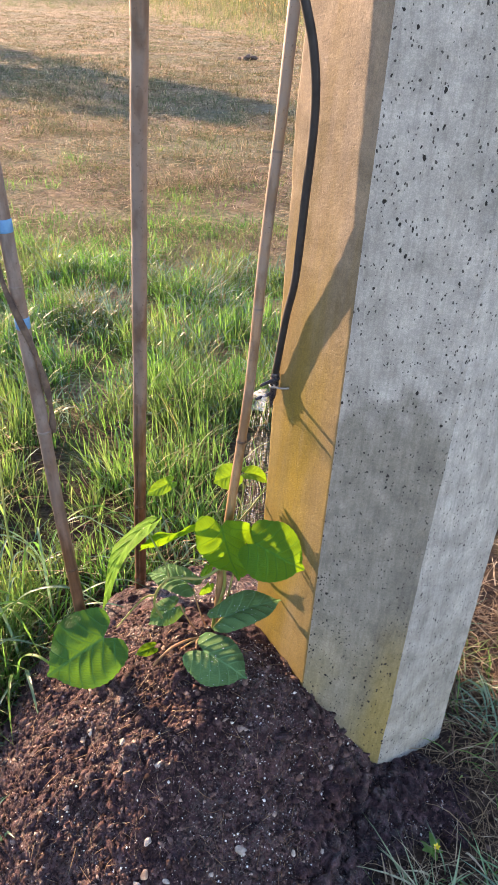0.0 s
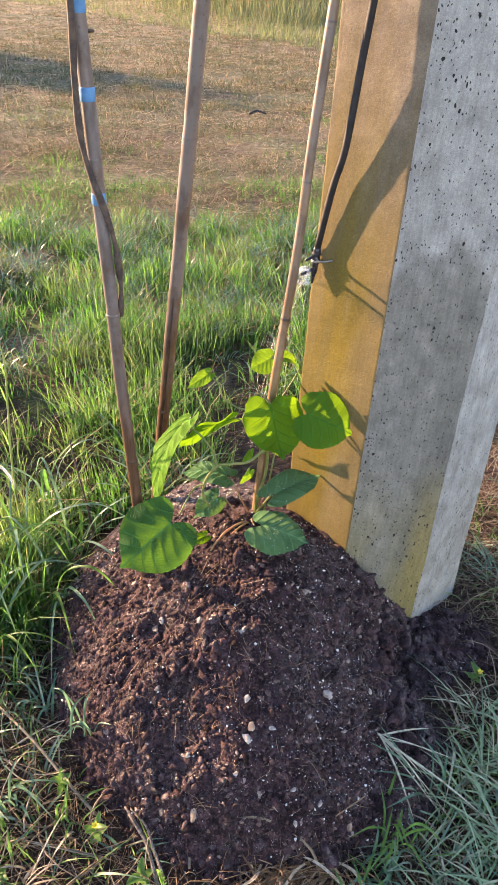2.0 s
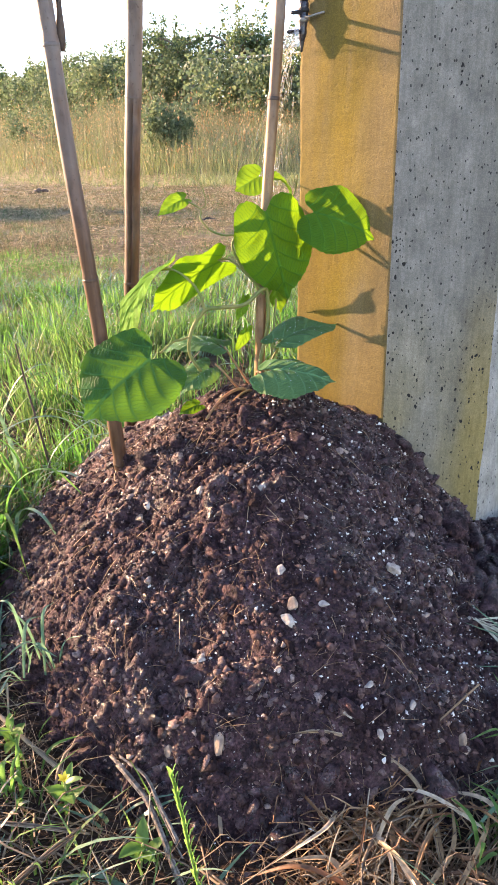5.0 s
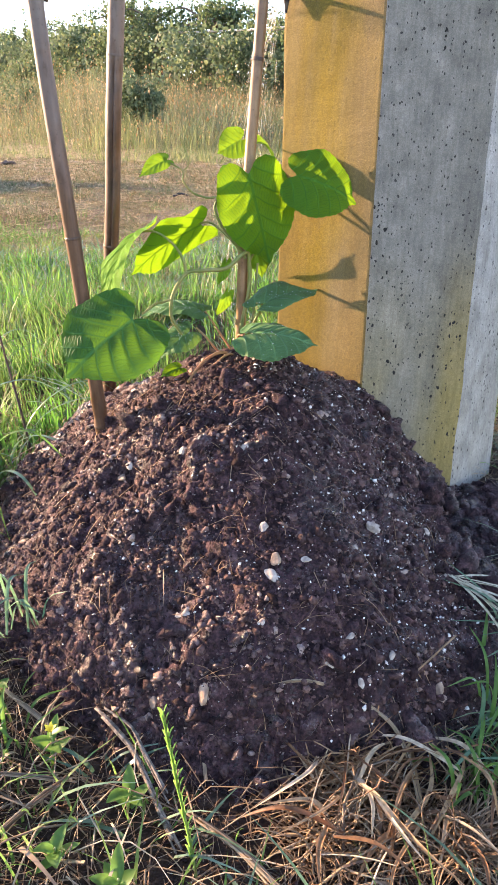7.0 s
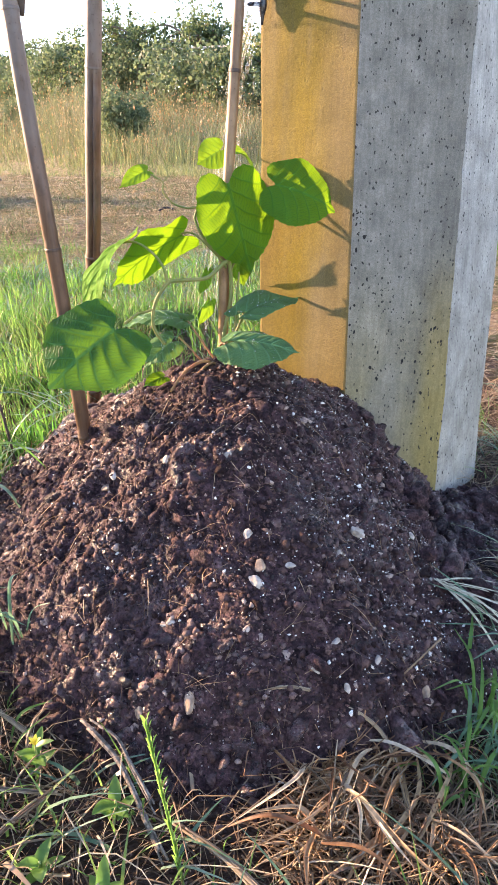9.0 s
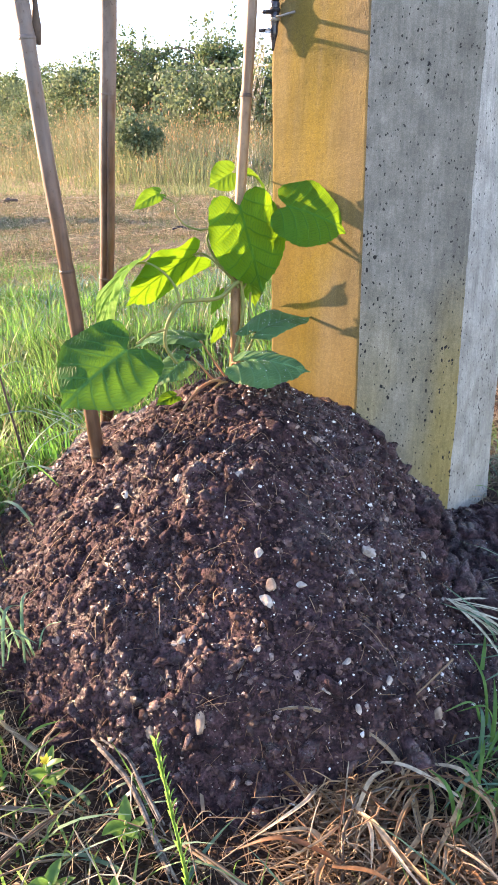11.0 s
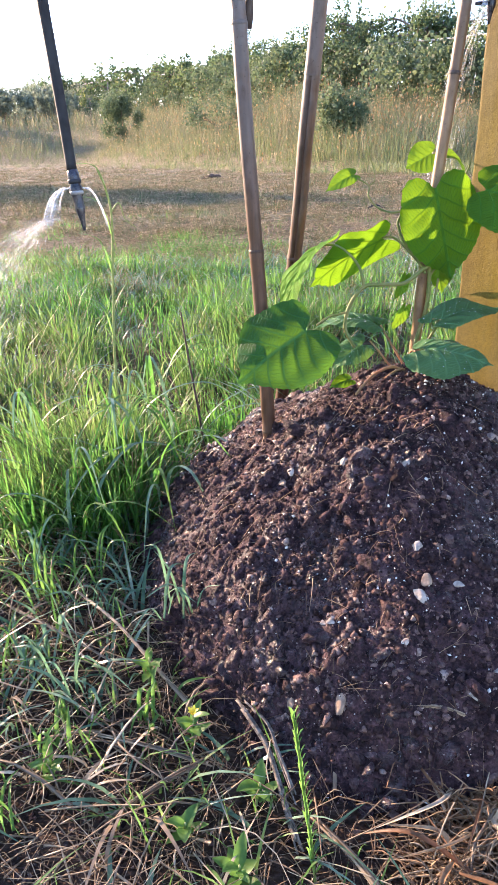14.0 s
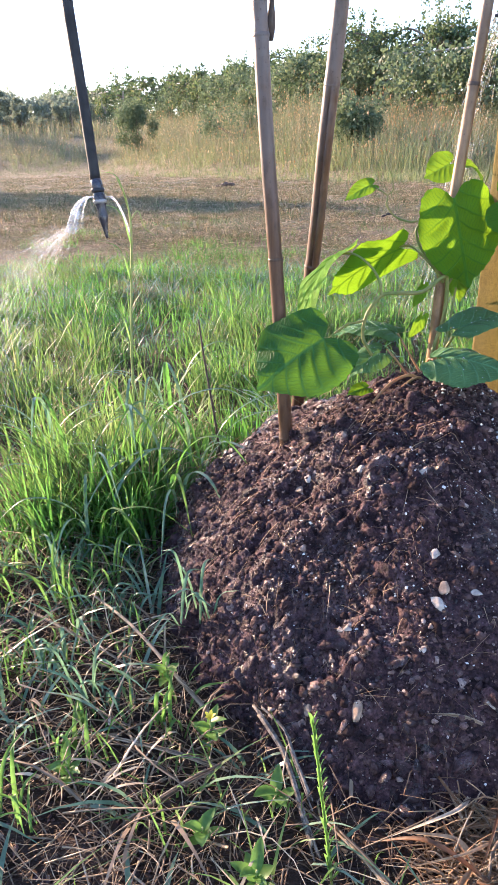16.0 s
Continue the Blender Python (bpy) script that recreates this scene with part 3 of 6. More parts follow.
def lumps(name, spots, size, material, label, category, sub=1, flat=0.75, rough=0.16, tumble=0.0, octa=False, smooth=False):
    """Many small uneven stones or clods in one mesh."""
    bm = bmesh.new()
    if octa:
        ends = [bm.verts.new(p) for p in ((1, 0, 0), (0, 1, 0), (-1, 0, 0), (0, -1, 0), (0, 0, 1), (0, 0, -1))]
        for k in range(4):
            bm.faces.new((ends[k], ends[(k + 1) % 4], ends[4]))
            bm.faces.new((ends[(k + 1) % 4], ends[k], ends[5]))
        bm.verts.index_update()
    else:
        bmesh.ops.create_icosphere(bm, subdivisions=sub, radius=1)
    v0 = np.array([v.co[:] for v in bm.verts])
    f0 = np.array([[v.index for v in f.verts] for f in bm.faces])
    bm.free()
    n, m = len(spots), len(v0)
    sc = size[:, None] * rng.uniform(0.5, 1.5, (n, 3)) * np.array((1, 1, flat))
    jit = 1 + rng.normal(0, rough, (n, m, 1))
    ang = rng.uniform(0, 6.28, n)
    if sub > 1:
        for _ in range(5):
            way = rng.normal(0, 1, (n, 3))
            way /= np.linalg.norm(way, axis=1)[:, None]
            jit *= 1 + 0.22 * np.sin(3.0 * np.einsum("mk,nk->nm", v0, way) + rng.uniform(0, 6.28, (n, 1)))[..., None]
    p = v0[None] * jit * sc[:, None, :]
    ca, sa = np.cos(ang)[:, None], np.sin(ang)[:, None]
    if tumble:
        tilt = rng.normal(0, tumble, n)
        ct, st = np.cos(tilt)[:, None], np.sin(tilt)[:, None]
        p = np.stack([p[..., 0], p[..., 1] * ct - p[..., 2] * st, p[..., 1] * st + p[..., 2] * ct], -1)
    q = np.stack([p[..., 0] * ca - p[..., 1] * sa, p[..., 0] * sa + p[..., 1] * ca, p[..., 2]], -1) + spots[:, None, :]
    f = (f0[None] + (np.arange(n) * m)[:, None, None]).reshape(-1, 3)
    return stuff_mesh(name, q.reshape(-1, 3), np.zeros((0, 4), int), f, material, label, category, smooth=smooth)


# ---- ground and mound ----
GZ = 0.05


def ground_height(x, y):
    d = math.hypot(x, y - 0.6)
    near = 0.012 * noise.noise((x * 2.2, y * 2.2, 0.3)) + 0.006 * noise.noise((x * 9, y * 9, 4))
    past = y + 2.5 * min(3.3, max(-6.0, x)) - 21.0        # beyond the track's far edge the meadow climbs a low bank
    drop = max(0.0, y - 0.75)
    if past > 0:
        climb = 0.03 + 0.02 * min(1.0, max(0.0, (3.3 - x) / 9.3))
        drop += 2.0 * (1 - math.exp(-past / 2.0)) - past - min(past, 25.0) * climb / SLOPE + max(0.0, past - 60.0) * 0.8
    return GZ - SLOPE * drop + near + min(d * 0.004, 0.06) * noise.noise((x * 0.35, y * 0.35, 9))


def mound_raw(x, y):
    dx, dy = x + 0.030, y - 0.665
    dx *= 1.09 if dx > 0 else 1.19
    r = math.hypot(dx, dy)
    apron = GZ + 0.034 - 0.05 * (((x - 0.25) / 0.16) ** 2 + ((y - 0.585) / 0.125) ** 2)
    heap = 0.283 - 0.6 * (math.sqrt(r * r + 0.01) - 0.1) - 9 * max(0.0, r - 0.31) ** 2 - 0.5 * max(0.0, x - 0.13) - 0.32 * max(0.0, x + 0.04) * min(1.0, max(0.0, (0.66 - y) / 0.1)) * min(1.0, max(0.0, (0.36 - r) / 0.1))
    return max(heap, apron)


def mound_relief(x, y):
    """Clods of three sizes over soft swells, with stretches of fine crumb between them."""
    up = min(1.0, max(0.0, (mound_raw(x, y) - GZ + 0.02) / 0.04))
    z = 0.013 * noise.noise((x * 9, y * 9, 2.0)) + 0.008 * noise.noise((x * 23, y * 23, 5.0))
    rough = min(1.0, max(0.15, 0.55 + 1.5 * noise.noise((x * 8, y * 8, 8.0))))
    wx, wy = x + 0.006 * noise.noise((x * 50, y * 50, 1.5)), y + 0.006 * noise.noise((x * 50, y * 50, 6.5))
    for f, a, o in ((34, 0.0095, 0.5), (78, 0.0046, 3.5), (190, 0.0018, 7.5)):
        near, at = noise.voronoi((wx * f, wy * f, o))
        c = max(0.0, 1 - (near[0] / 0.66) ** 2)
        keep = noise.noise(at[0] * 3.7)
        z += a * math.sqrt(c) * rough * up * min(1.0, max(0.0, 0.6 + 1.7 * keep))
    z += 0.0040 * abs(noise.noise((x * 62, y * 62, 1.0))) + 0.0022 * noise.noise((x * 125, y * 125, 7.0)) + 0.0014 * noise.noise((x * 270, y * 270, 3.0))
    return z


def mound_body(x, y):
    k = 0.012
    return GZ - 0.016 + k * math.log(1 + math.exp(min((mound_raw(x, y) - GZ) / k, 40)))


STEP, MX, MY = 0.0018, (-0.54, 0.46), (0.20, 1.02)
NX, NY = int((MX[1] - MX[0]) / STEP) + 1, int((MY[1] - MY[0]) / STEP) + 1
RELIEF = np.array([[mound_relief(MX[0] + i * STEP, MY[0] + j * STEP) for i in range(NX)] for j in range(NY)])


def mound_height(x, y, fine=True):
    z = mound_body(x, y)
    if fine and MX[0] < x < MX[1] - STEP and MY[0] < y < MY[1] - STEP:
        i, j = (x - MX[0]) / STEP, (y - MY[0]) / STEP
        a, b = int(i), int(j)
        u, v = i - a, j - b
        q = RELIEF[b:b + 2, a:a + 2]
        z += float((q[0, 0] * (1 - u) + q[0, 1] * u) * (1 - v) + (q[1, 0] * (1 - u) + q[1, 1] * u) * v)
    return z


def build_ground():
    radii = [0.0] + list(np.geomspace(0.08, 2500, 110))
    sides = 120
    verts, faces = [(0, 0.6, ground_height(0, 0.6))], []
    for r in radii[1:]:
        for k in range(sides):
            a = 2 * math.pi * k / sides
            x, y = r * math.cos(a), 0.6 + r * math.sin(a)
            verts.append((x, y, ground_height(x, y)))
    for k in range(sides):
        faces.append((0, 1 + k, 1 + (k + 1) % sides))
    for i in range(len(radii) - 2):
        o = 1 + i * sides
        for k in range(sides):
            k2 = (k + 1) % sides
            faces.append((o + k, o + sides + k, o + sides + k2, o + k2))
    ob = solid("ground", verts, faces, GROUND)
    return tagged(ob, "level field of earth with mown straw-coloured track", "ground", kind="structure")


def build_mound():
    cx, cy = -0.045, 0.665
    ids, verts, faces = -np.ones((NY, NX), dtype=int), [], []
    for j in range(NY):
        for i in range(NX):
            x, y = MX[0] + i * STEP, MY[0] + j * STEP
            r = math.hypot(x - cx, y - cy)
            if r < 0.47:
                ids[j, i] = len(verts)
                verts.append((x, y, mound_body(x, y) + RELIEF[j, i] - 0.04 * max(0.0, (r - 0.43) / 0.04)))
    for j in range(NY - 1):
        for i in range(NX - 1):
            q = (ids[j, i], ids[j, i + 1], ids[j + 1, i + 1], ids[j + 1, i])
            if min(q) >= 0:
                faces.append(q)
    ob = solid("soil_mound", verts, faces, SOIL, base=(cx, cy, GZ))
    return tagged(ob, "heaped mound of dark moist crumbly soil round a young vine", "soil mound")


build_ground()
build_mound()

# ---- concrete pole ----
POLE_B, POLE_HEAD, POLE_SIDE, POLE_LEAN = (0.116, 0.68), -57.0, 0.117, (0.012, 0.078)


def pole_centre(z):
    a = radians(POLE_HEAD + 45)
    m = Vector(POLE_B) + Vector((math.cos(a), math.sin(a))) * POLE_SIDE / 2
    c = m + Vector((-math.sin(a), math.cos(a))) * POLE_SIDE * 1.2071
    return c + Vector(POLE_LEAN) * (z - 0.3)


def build_pole():
    base = pole_centre(0)
    root = thing("concrete_pole", (base.x, base.y, 0), "weathered octagonal concrete pole with ochre stains and air pits", "pole")
    rad0 = POLE_SIDE / (2 * math.sin(math.pi / 8))
    verts, faces, per = [], [], 0
    zs = list(np.linspace(-0.25, 1.3, 150)) + list(np.linspace(1.35, 3.2, 30))
    for z in zs:
        c = pole_centre(z)
        rad = rad0 * (1 - 0.05 * (z - 0.3))
        a = radians(POLE_HEAD - 90 + 22.5)
        corners = [Vector((c.x + rad * math.cos(a), c.y + rad * math.sin(a)))]
        for k in range(7):
            d = radians(POLE_HEAD + 45 + 45 * k)
            corners.append(corners[-1] + Vector((math.cos(d), math.sin(d))) * (0.128, 0.135, 0.117, 0.107)[k % 4] * rad / rad0)
        corners[7] = corners[0] + (corners[7] - corners[0]) * 1.2
        corners[6] = corners[6] + Vector((0.035, 0.0)) * rad / rad0
        ring = []
        for k in range(8):
            p, q, r = corners[k - 1], corners[k], corners[(k + 1) % 8]
            bev = (0.016 if k == 1 else 0.0028) * (1 + 0.7 * noise.noise((k * 7.1, 0, z * 11)) + 0.5 * noise.noise((k * 3.3, 5, z * 45)))
            a, b = q + (p - q).normalized() * bev, q + (r - q).normalized() * bev
            ring += [a, (a + b) / 2 * 0.45 + q * 0.55, b]
            for s in (0.03, 0.35, 0.65, 0.97):
                ring.append(b.lerp(r + (q - r).normalized() * 0.0035, s))
        per = len(ring)
        for p in ring:
            d = (p - c).normalized()
            w = 0.0016 * noise.noise((p.x * 14, p.y * 14, z * 9)) + 0.0006 * noise.noise((p.x * 60, p.y * 60, z * 60))
            verts.append((p.x + d.x * w, p.y + d.y * w, z))
    for i in range(len(zs) - 1):
        for k in range(per):
            k2 = (k + 1) % per
            faces.append((i * per + k, i * per + k2, (i + 1) * per + k2, (i + 1) * per + k))
    faces.append(tuple(range(per - 1, -1, -1)))
    faces.append(tuple((len(zs) - 1) * per + k for k in range(per)))
    shaft = solid("shaft", verts, faces, CONCRETE, root, smooth=False)
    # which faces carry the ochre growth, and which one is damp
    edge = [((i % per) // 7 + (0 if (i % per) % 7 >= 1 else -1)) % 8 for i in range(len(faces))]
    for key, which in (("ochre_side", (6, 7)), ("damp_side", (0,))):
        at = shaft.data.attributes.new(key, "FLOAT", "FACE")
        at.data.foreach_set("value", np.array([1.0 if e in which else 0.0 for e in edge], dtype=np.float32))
    return root


build_pole()

# ---- bamboo canes ----


def cane(label, points, radius, material, nodes, split=None, group="canes round the vine"):
    path = spline(points, 160)
    root = thing("bamboo_cane", tuple(path[0]), label, "cane", group)
    rr = np.full(len(path), radius)
    z = path[:, 2]
    rr *= 1.06 - 0.06 * (z - z[0])
    for zn in nodes:
        rr *= 1 + 0.09 * np.exp(-((z - zn) / 0.004) ** 2) - 0.07 * np.exp(-((z - zn - 0.009) / 0.004) ** 2)
    for i in range(len(path)):
        path[i, 0] += 0.0016 * noise.noise((3.1, z[i] * 7, radius * 900))
        path[i, 1] += 0.0016 * noise.noise((8.7, z[i] * 7, radius * 900))

    def dent(i, w):
        if split and split[0] < z[i] < split[1]:
            d = abs((w - split[2] + math.pi) % (2 * math.pi) - math.pi)
            if d < 0.17:
                return 0.45
        return 1.0

    v, f = pipe(path, rr, 40, dent)
    solid("cane_shaft", v, f, material, root)
    for zn in nodes:
        i = int(np.argmin(abs(z - zn)))
        if 4 < i < len(path) - 4:
            t = (path[i + 1] - path[i - 1]) / np.linalg.norm(path[i + 1] - path[i - 1])
            v, f = pipe([path[i] + t * q for q in (-0.0022, -0.0008, 0.0008, 0.0022)], rr[i] * np.array([0.97, 1.02, 1.02, 0.97]), 24)
            solid("node_ring", v, f, NODE, root, "darker ring of a cane joint")
    return root, path, rr


def band(parent, path, rr, z, width, material, label, tail=0.0):
    i = int(np.argmin(abs(path[:, 2] - z)))
    c = path[i]
    zz = np.array([-0.5, -0.4, 0.4, 0.5]) * width
    ring = np.array([c + (path[min(i + 3, len(path) - 1)] - path[i - 3]) / 0.06 * q * 0.6 + np.array((0, 0, q * 0.4)) for q in zz])
    v, f = pipe(ring, rr[i] * np.array([1.02, 1.07, 1.07, 1.02]), 20)
    tie = solid("tie", v, f, material, parent, label)
    if tail:
        t = spline([c + np.array((rr[i] * 1.1, -0.002, 0)), c + np.array((rr[i] * 1.1 + tail * 0.6, -0.004, 0.002)), c + np.array((rr[i] * 1.1 + tail, -0.003, -0.002))], 8)
        v, f = pipe(t, width * 0.38, 6)
        solid("tie_end", v, f, material, tie)
    return tie


def build_canes():
    root, path, rr = cane("brown bamboo cane with blue plastic ties, stuck in the mound", [(-0.190, 0.693, 0.08), (-0.201, 0.709, 0.30), (-0.226, 0.744, 0.756), (-0.247, 0.787, 1.35)], 0.0074, BAMBOO, (0.205, 0.405, 0.62, 0.80, 0.985, 1.17))
    for z in (0.756, 0.856, 0.94):
        band(root, path, rr, z, 0.013, BLUE, "pale blue plastic tie")
    dead = spline([(-0.210, 0.740, 0.615), (-0.208, 0.738, 0.66), (-0.214, 0.735, 0.72), (-0.237, 0.738, 0.80), (-0.242, 0.742, 0.86), (-0.240, 0.745, 0.94), (-0.246, 0.758, 1.05), (-0.250, 0.77, 1.2)], 50)
    v, f = pipe(dead, 0.0035 * (1 + 0.35 * np.sin(np.linspace(0, 40, 50)) * np.linspace(1, 0, 50)), 8)
    solid("dead_stem", v, f, DRY_VINE, root, "dry dark stem tied to the cane")
    cane("split brown bamboo cane standing behind the mound", [(-0.164, 0.940, 0.02), (-0.147, 0.909, 0.30), (-0.068, 0.765, 1.40)], 0.0090, BAMBOO, (0.17, 0.36, 0.575, 0.80, 1.02, 1.25), (0.05, 0.575, 1.2))
    root, path, rr = cane("thin pale bamboo cane that holds up the vine", [(-0.022, 0.747, 0.12), (-0.011, 0.764, 0.30), (0.0, 0.778, 0.45), (0.026, 0.80, 0.72), (0.072, 0.84, 1.40)], 0.0060, BAMBOO_PALE, (0.25, 0.41, 0.575, 0.75, 0.93, 1.12))
    band(root, path, rr, 0.375, 0.004, STEM_RED, "string tie")


build_canes()

# ---- kiwi plant ----
PLANT = thing("kiwi_vine_plant", (-0.02, 0.735, 0.25), "young kiwi vine with round heart-shaped leaves climbing its cane", "plant")

WET = []


def leaf(name, centre, tip_dir, normal, length, width, material, fold=0.15, curl=0.4, wave=0.05, roll=0.0, notch=0.62, seed=0, label="", twist=0.0, droop=0.0):
    """A heart-shaped leaf blade: tip_dir runs from the stalk to the tip, normal stands on its upper face."""
    y = Vector(tip_dir).normalized()
    z = Vector(normal)
    z = (z - y * z.dot(y)).normalized()
    x = y.cross(z)
    rings, sides = 22, 132
    verts, faces, uv = [Vector((0, 0, 0))], [], [(0, 0, 0)]
    loc = [(0.0, 0.0)]
    for i in range(1, rings + 1):
        s = i / rings
        for k in range(sides):
            th = 2 * math.pi * k / sides
            d0 = abs((th + math.pi) % (2 * math.pi) - math.pi)
            d1 = abs(th - math.pi)
            rho = 0.475 + 0.06 * math.exp(-(d0 / 0.45) ** 2) + 0.085 * math.exp(-(d0 / 0.09) ** 2) + 0.085 * math.exp(-((d1 - 0.62) / 0.36) ** 2) + 0.02 * math.exp(-((d1 - 1.4) / 0.4) ** 2)
            rho *= 1 - notch * math.exp(-(d1 / 0.20) ** 2)
            rho *= 1 + s ** 6 * (0.010 * math.sin(31 * th + seed) + 0.006 * math.sin(53 * th) + 0.035 * noise.noise((math.cos(th) * 1.6, math.sin(th) * 1.6, seed * 3.7)))
            loc.append((rho * s * math.sin(th), rho * s * math.cos(th)))
    pts, at = [], []
    for (a, b) in loc:
        r2 = a * a + b * b
        h = fold * abs(a) * width - curl * (b + 0.1) ** 2 * length - roll * a * a * width
        h += wave * length * r2 * 4 * noise.noise((a * 3.2 + seed, b * 3.2, seed * 1.7))
        s = (b - 0.95 * abs(a) + 0.9 * a * a) * 5.6
        h += 0.0017 * (length / 0.1) * (1 - (1 - abs((s % 1) - 0.5) * 2) ** 2) * min(1, abs(a) * 8) * min(1, 4 * max(0, 0.52 - math.sqrt(r2)))
        h += 0.012 * length * r2 * 4 * math.sin(5.0 * math.atan2(a, b) + seed)
        tw = twist * max(0.0, min(1.0, b + 0.35)) ** 1.3
        xr, zr = x * math.cos(tw) + z * math.sin(tw), z * math.cos(tw) - x * math.sin(tw)
        pts.append(Vector(centre) + xr * (a * width) + y * (b * length) + zr * h - Vector((0, 0, droop * max(0.0, b + 0.2) ** 2 * length)))
        at.append((a, b, 0))
    for k in range(sides):
        faces.append((0, 1 + k, 1 + (k + 1) % sides))
    for i in range(rings - 1):
        o = 1 + i * sides
        for k in range(sides):
            k2 = (k + 1) % sides
            faces.append((o + k, o + sides + k, o + sides + k2, o + k2))
    ob = solid(name, [p[:] for p in pts], faces, material, PLANT, label)
    data = ob.data.attributes.new("blade", "FLOAT_VECTOR", "POINT")
    data.data.foreach_set("vector", np.array(at, dtype=np.float32).ravel())
    if material is LEAF_DARK:
        WET.extend(np.array(pts[k][:]) + np.array(z) * 0.0006 for k in rng.integers(0, len(pts), 45))
    return ob


def stalk(name, points, r0, r1, material, label=""):
    r0, r1 = r0 * 0.85, r1 * 0.85
    p = spline(points, 10 * len(points))
    v, f = pipe(p, np.linspace(r0, r1, len(p)), 8)
    return solid(name, v, f, material, PLANT, label)


def build_plant():
    leaf("leaf", (-0.183, 0.648, 0.326), (-0.82, -0.46, -0.36), (0.04, -0.58, 0.80), 0.099, 0.107, LEAF_SHADED, 0.10, 0.30, 0.12, 0.30, 0.40, 1, "large green leaf in half shade")
    leaf("leaf", (-0.147, 0.788, 0.380), (-0.60, -0.70, -0.36), (-0.45, 0.22, 0.86), 0.132, 0.062, LEAF_YOUNG, 0.22, 0.55, 0.06, 0.2, 0.22, 2, "arched drooping leaf, pale where the sun strikes it", 0.0, 0.25)
    leaf("leaf", (-0.080, 0.816, 0.382), (-0.86, 0.14, -0.48), (0.14, -0.72, -0.66), 0.108, 0.090, LEAF, 0.06, -0.25, 0.07, 0.1, 0.26, 17, "bright leaf seen from below, sun behind it")
    leaf("leaf", (0.000, 0.744, 0.428), (0.24, -0.10, -0.965), (-0.22, -0.96, 0.09), 0.105, 0.090, LEAF, 0.06, 0.12, 0.10, 0.25, 0.28, 3, "bright green leaf with the sun behind it")
    leaf("leaf", (0.058, 0.708, 0.457), (0.88, -0.38, -0.28), (-0.02, -0.80, 0.60), 0.078, 0.082, LEAF, 0.10, 0.35, 0.08, 0.4, 0.34, 4, "leaf beside the pole")
    leaf("leaf", (-0.002, 0.822, 0.488), (-0.75, -0.1, -0.35), (0.15, -0.8, 0.55), 0.038, 0.038, LEAF_YOUNG, 0.2, 0.2, 0.05, 0.3, 0.45, 5, "young yellow-green leaf")
    leaf("leaf", (0.036, 0.83, 0.487), (0.85, 0.1, -0.25), (0.0, -0.35, 0.9), 0.042, 0.024, LEAF_YOUNG, 0.5, 0.9, 0.05, 0.3, 0.3, 6, "young curled leaf")
    leaf("leaf", (-0.094, 0.82, 0.468), (-0.78, -0.42, -0.25), (0.1, -0.75, 0.65), 0.042, 0.022, LEAF_YOUNG, 0.3, 0.5, 0.05, 0.3, 0.3, 7, "small young leaf at the end of a shoot")
    leaf("leaf", (0.024, 0.718, 0.333), (0.88, 0.35, 0.16), (-0.05, -0.12, 0.98), 0.098, 0.058, LEAF_DARK, 0.35, 0.3, 0.08, 0.6, 0.45, 8, "dark wet leaf")
    leaf("leaf", (-0.012, 0.655, 0.310), (0.80, -0.52, 0.05), (-0.05, -0.22, 0.96), 0.082, 0.074, LEAF_DARK, 0.12, 0.4, 0.1, 0.8, 0.5, 9, "dark wet leaf low over the soil")
    leaf("leaf", (-0.078, 0.800, 0.305), (-0.85, 0.35, 0.10), (0.05, -0.12, 0.98), 0.078, 0.052, LEAF_DARK, 0.25, 0.5, 0.1, 0.6, 0.5, 10, "dark wet leaf")
    leaf("leaf", (-0.088, 0.755, 0.280), (-0.75, -0.45, -0.25), (0.25, -0.40, 0.88), 0.052, 0.040, LEAF_DARK, 0.25, 0.5, 0.1, 0.6, 0.45, 11, "dark wet leaf")
    leaf("leaf", (0.014, 0.780, 0.372), (0.15, -0.05, -0.95), (-0.52, -0.84, 0.1), 0.058, 0.032, LEAF_YOUNG, 0.3, 0.3, 0.08, 0.4, 0.4, 12, "leaf behind the cane, sun behind it")
    leaf("leaf", (0.026, 0.790, 0.375), (0.1, 0.1, -1.0), (-0.66, -0.72, 0.1), 0.056, 0.024, LEAF_DARK, 0.4, 0.3, 0.08, 0.4, 0.4, 13, "dark leaf in the shade")
    leaf("leaf", (-0.030, 0.772, 0.352), (-0.3, 0.0, -0.9), (0.4, -0.85, 0.2), 0.032, 0.016, LEAF_YOUNG, 0.3, 0.3, 0.05, 0.3, 0.3, 14)
    leaf("leaf", (-0.030, 0.768, 0.316), (-0.4, 0.0, -0.9), (0.4, -0.85, 0.2), 0.034, 0.018, LEAF_YOUNG, 0.3, 0.3, 0.05, 0.3, 0.3, 15)
    leaf("leaf", (-0.110, 0.700, 0.262), (-0.8, -0.4, 0.0), (0.0, -0.5, 0.85), 0.030, 0.019, LEAF, 0.2, 0.4, 0.05, 0.4, 0.4, 16, "small leaf lying on the soil")
    stalk("main_stem", [(-0.020, 0.738, 0.235), (-0.016, 0.748, 0.285), (-0.004, 0.756, 0.33), (-0.004, 0.758, 0.37), (-0.012, 0.755, 0.374), (-0.034, 0.750, 0.360), (-0.061, 0.750, 0.359), (-0.081, 0.750, 0.357), (-0.098, 0.745, 0.337), (-0.103, 0.740, 0.312), (-0.092, 0.735, 0.290)], 0.0032, 0.0022, STEM)
    stalk("leaf_stalk", [(-0.103, 0.742, 0.33), (-0.113, 0.741, 0.328), (-0.124, 0.724, 0.332), (-0.146, 0.678, 0.336)], 0.0018, 0.0014, STEM)
